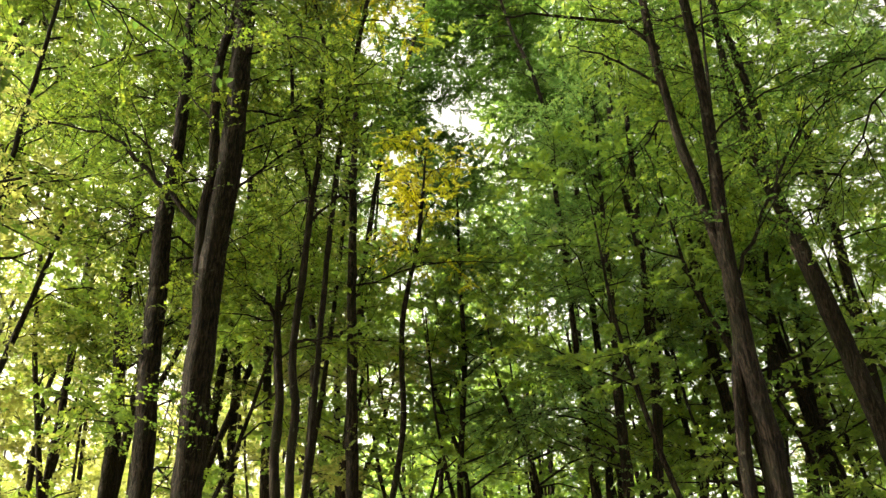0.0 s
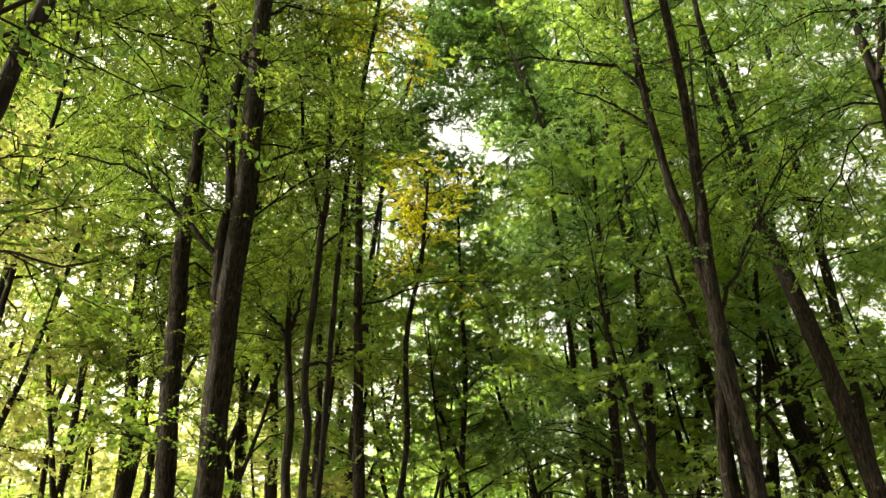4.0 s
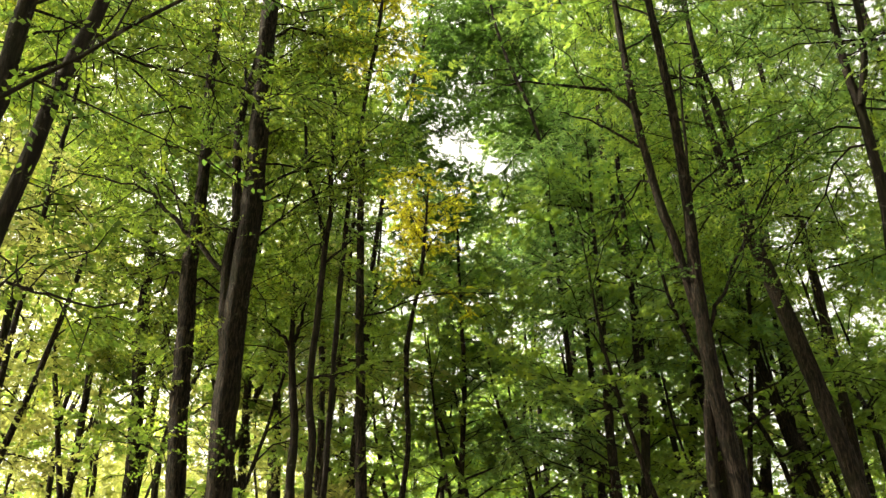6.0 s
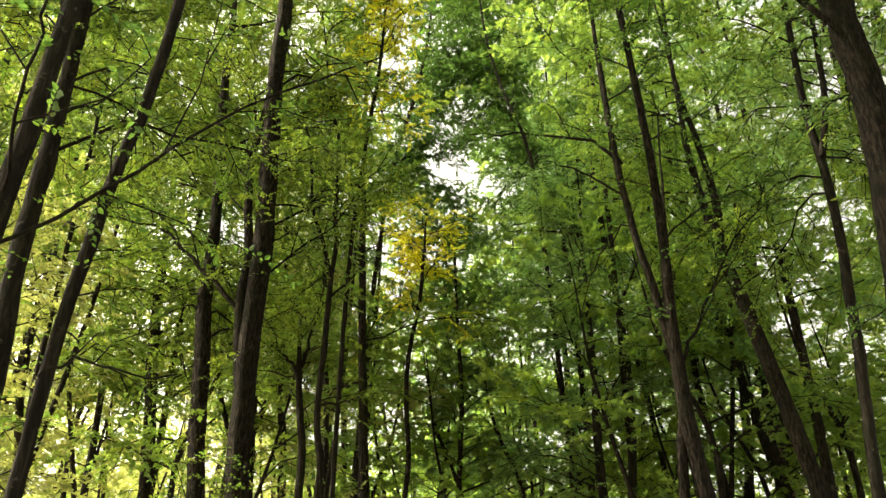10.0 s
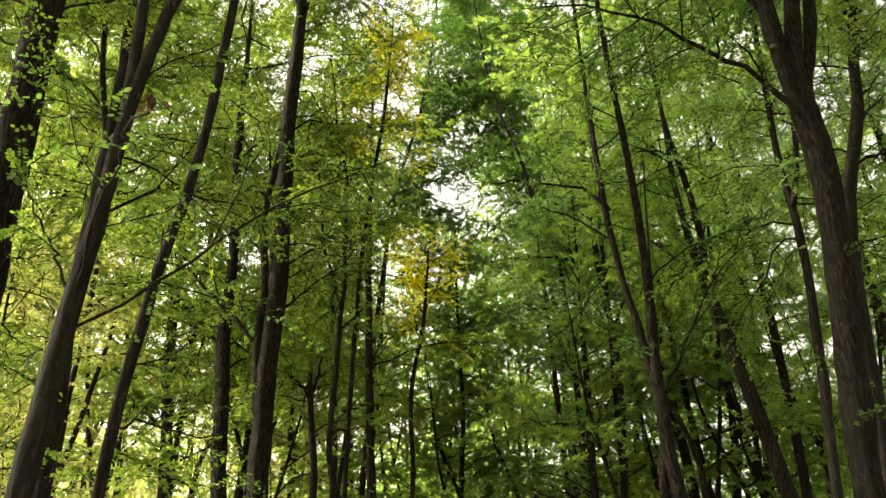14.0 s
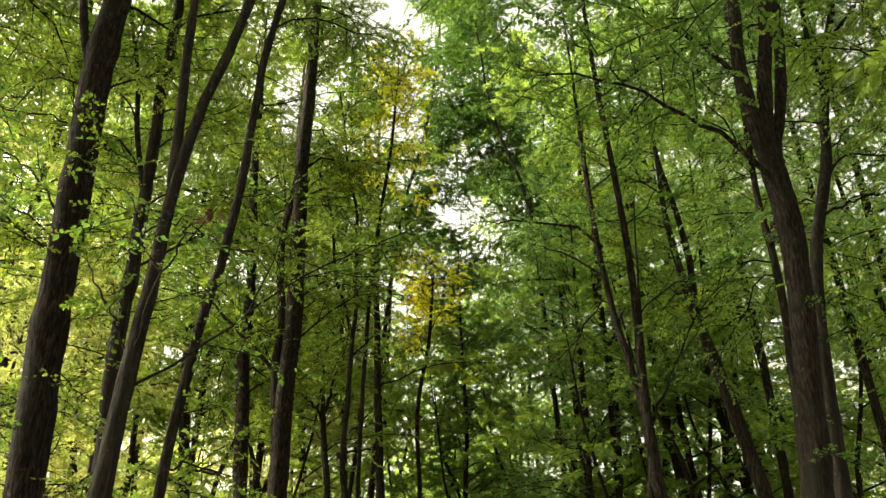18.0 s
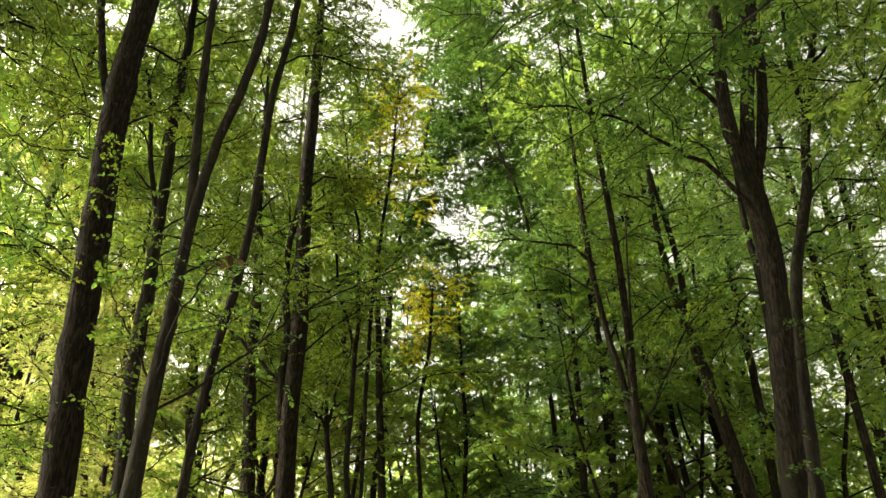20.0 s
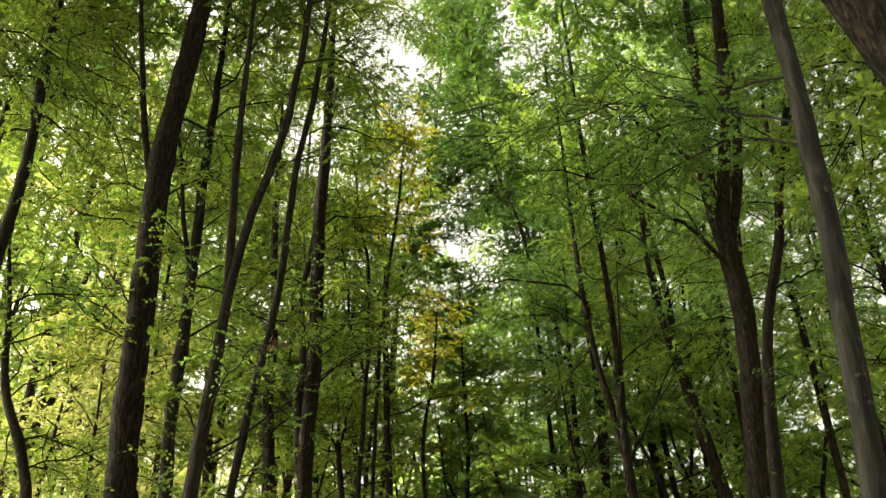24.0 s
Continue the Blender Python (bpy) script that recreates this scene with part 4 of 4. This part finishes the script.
# ---- the wood behind ----
def far_tree(label, height, leaf, seed, n=17, spread=1.0, forked=True, leaf_len=0.136, n_leaf=17, base=0.33):
    """A tree of the wood: a bent, forked trunk and a broad crown of fewer, larger sprays."""
    rng = np.random.default_rng(seed)
    t = tagged(new("tree"), label, "tree", "trees of the wood behind")
    r = 0.025 + 0.0026 * height + 0.03 * rng.random()
    bx, by = rng.normal(0, 0.75, 2)
    rows = [(0, 0, 2.6, r), (bx * 0.5, by * 0.5, height * 0.35, r * 0.9), (bx * 0.6 + 0.2 * rng.normal(), by, height * 0.55, r * 0.75), (bx + 0.4 * rng.normal(), by + 0.4 * rng.normal(), height * 0.78, r * 0.45)]
    me, g = trunk_mesh(rng, rows, foot=True, top=height, sides=7, bark=bark_oak, step=0.55)
    part("trunk", me, t)
    axes = [g]
    if forked:
        k = int(np.argmin(np.abs(g[:, 2] - height * rng.uniform(0.16, 0.32))))
        az = rng.uniform(0, 6.28)
        p = g[k, :3]
        h = height * 0.9 - p[2]
        w = np.array([math.cos(az), math.sin(az)]) * rng.uniform(1.1, 2.4)
        me, g2 = trunk_mesh(rng, [(*p, g[k, 3] * 0.75), (p[0] + w[0] * 0.6, p[1] + w[1] * 0.6, p[2] + h * 0.25, g[k, 3] * 0.6), (p[0] + w[0], p[1] + w[1], p[2] + h * 0.6, g[k, 3] * 0.45), (p[0] + w[0] * 1.2, p[1] + w[1] * 1.2, p[2] + h, 0.015)], sides=6, bark=bark_oak, name="stem", step=0.55)
        part("stem", me, t)
        axes.append(g2)
    for i in range(n):
        g = axes[i % len(axes)]
        f = (i + rng.random()) / n
        zz = height * (base + (0.97 - base) * f)
        if zz < g[0, 2]:
            g = axes[0]
        k = int(np.argmin(np.abs(g[:, 2] - zz)))
        ln = spread * rng.uniform(2.0, 3.8) * (1.05 - 0.4 * f)
        leafy_branch(t, rng, grown_path(rng, g[k, :3], i * 2.4 + rng.normal(0, 0.4), ln, rng.uniform(0.1, 0.8) + 0.8 * f), min(0.5 * g[k, 3], 0.035), bark_oak, leaf, leaf_len, n_leaf, 0.66, far=True)
    return t


kinds = [far_tree("slim wood tree with bright yellow-green leaves", 18, leaf_sunlit_yellow, 101), far_tree("tall wood tree with green leaves", 22, leaf_green, 102, n=21),
         far_tree("shaded wood tree with deep green leaves", 19, leaf_deep, 103), far_tree("tall wood tree with lime leaves", 25, leaf_lime, 104, n=22, spread=1.15),
         far_tree("tall shaded wood tree with deep green leaves", 25, leaf_deep, 105, n=22, spread=1.15), far_tree("low young tree with many leaves", 11.5, leaf_green, 106, n=15),
         # the last two kinds stand out of view, added to block sun and sky
         far_tree("tall unseen tree with large-leaved green crown, added to block light", 19, leaf_shade, 107, spread=1.1, leaf_len=0.24, n_leaf=6),
         far_tree("tall unseen tree with a high crown over a bare trunk, added to block light", 31, leaf_shade, 108, n=26, spread=1.25, forked=False, leaf_len=0.22, n_leaf=8, base=0.5)]
place_rng = np.random.default_rng(7)
spots = []
for y0 in np.arange(16.5, 41, 4.2):
    for x0 in np.arange(-30, 32, 4.2):
        x, y = x0 + place_rng.normal(0, 1.0), y0 + place_rng.normal(0, 1.0)
        if abs(x) > (y + 8) * 0.57 + 1.5 or place_rng.random() < (0.2 if x < -6 else 0.12 if x < 3 else 0.28 if y < 30 else 0.10):
            continue
        u = place_rng.random()
        if y > 33 and (len(spots) % 3 == 0):              # the wood thins out towards its far edge
            spots.append(None)
            continue
        k = int(place_rng.choice([0, 0, 3, 1, 5])) if x < -1.5 and u < 0.8 else int(place_rng.choice([1, 0 if x < -6 else 2, 0, 5, 5]))
        if abs(x - 0.4) < 2.4 and y < 27:
            k = int(place_rng.choice([5, 2]))
        elif abs(x - 0.045 * y) < 0.09 * y:
            k = int(place_rng.choice([2, 1]))
        spots.append((x, y, k))
# nearer trees beside the ride whose trunks stay hidden, the wood that goes on behind, and unseen trees (kinds 6, 7)
# added to block light
for x0, y0, k in ((-10.2, 11.5, 0), (-7.2, -5.6, 6), (8, 14, 5), (11, 2, 1), (8.2, -0.6, 1), (6, 15, 1),
                  (5.2, 18.6, 4), (2.6, 25, 1), (0.6, 31, 1), (4.6, 23.5, 4), (-3.6, 28, 3), (-2.5, 17.5, 0),
                  (7, -12, 6), (-8, -11, 6), (8.5, -9, 6), (6.5, 15.3, 5), (9.5, 16, 5), (11.2, 14, 5), (8, 19.5, 5), (12.5, 17.5, 5), (4, 20, 5), (10, 24, 2), (14.5, 22, 5), (0.3, 19, 5), (-3.2, 21.5, 5), (-6, -9, 6), (-9, -14, 6), (9, -13, 6), (12, -6, 6), (-9.5, 13, 0), (6, 22.5, 5), (12, 25, 5), (3, 28, 5), (-7.8, 14.6, 1), (-9.4, -4.6, 6), (10.5, 6, 1),
                  (-4, -13, 6), (8, -17, 6), (-7, -18.5, 6), (-12, -9, 6), (-13, -14, 3),
                  (-10.6, -2.2, 7), (-11.2, 3.6, 7), (-11.0, 9.4, 7), (-13.0, 15.4, 7), (-15.5, 0.5, 7), (-15.8, 6.8, 7), (-17.5, -6, 3), (-16.5, 19, 3), (-11.8, 23.5, 0), (-14.2, 27.5, 0), (-9.6, 10.9, 3), (-11.8, 16.8, 3), (-18.5, 7.0, 3), (9.0, 10.2, 4), (11.8, 12.4, 4), (8.8, 4.4, 1), (1.7, 17.8, 5), (6.3, 19.2, 5), (4.6, 12.8, 5), (8.4, 13.0, 5), (10.2, 18.5, 5),
                  (-7.9, 20.0, 3), (-5.0, 20.8, 3), (-2.5, 15.2, 1), (7.6, 15.8, 4), (9.6, 20.4, 4), (-2.6, 23.5, 3), (5.6, 25.5, 4), (-9.5, 0.6, 6), (-8.8, -1.8, 6), (-13.4, 4.6, 6), (-13.2, -4.2, 6)):
    spots.append((x0, y0, k))
used = [False] * len(kinds)
for x, y, k in filter(None, spots):
    m = pose(x, y, 0, 0, 0, place_rng.uniform(0, 360))
    if not used[k]:
        kinds[k].matrix_basis = m
        used[k] = True
    else:
        copy_thing(kinds[k], m @ Matrix.Scale(place_rng.uniform(0.88, 1.12), 4))

# the far edge of the wood: crowns past counting
rng = np.random.default_rng(55)
crowns = 380
cx = rng.uniform(-46, 46, crowns); cy = 46 + rng.uniform(0, 22, crowns); cz = 4 + 15 * rng.random(crowns) ** 1.5
cnt = 440
off = unit(rng.normal(0, 1, (crowns, cnt, 3))) * (rng.random((crowns, cnt, 1)) ** 0.4) * np.array([3.4, 3.0, 2.4])
pts = (np.stack([cx, cy, cz], -1)[:, None, :] + off).reshape(-1, 3)
wy = unit(rng.normal(0, 1, pts.shape) + np.array([0, 0, -0.2])); nm = unit(np.array([[0, 0, 1.0]]) + rng.normal(0, 0.5, pts.shape))
size = rng.uniform(0.34, 0.55, len(pts))
# the western crowns get the yellow that has sunlight painted into it
for west, leaf, words in ((True, leaf_sunlit_yellow, "yellow-green leaf masses of the distant wood, sunlight painted into their colour"), (False, leaf_green, "green leaf masses of the distant wood")):
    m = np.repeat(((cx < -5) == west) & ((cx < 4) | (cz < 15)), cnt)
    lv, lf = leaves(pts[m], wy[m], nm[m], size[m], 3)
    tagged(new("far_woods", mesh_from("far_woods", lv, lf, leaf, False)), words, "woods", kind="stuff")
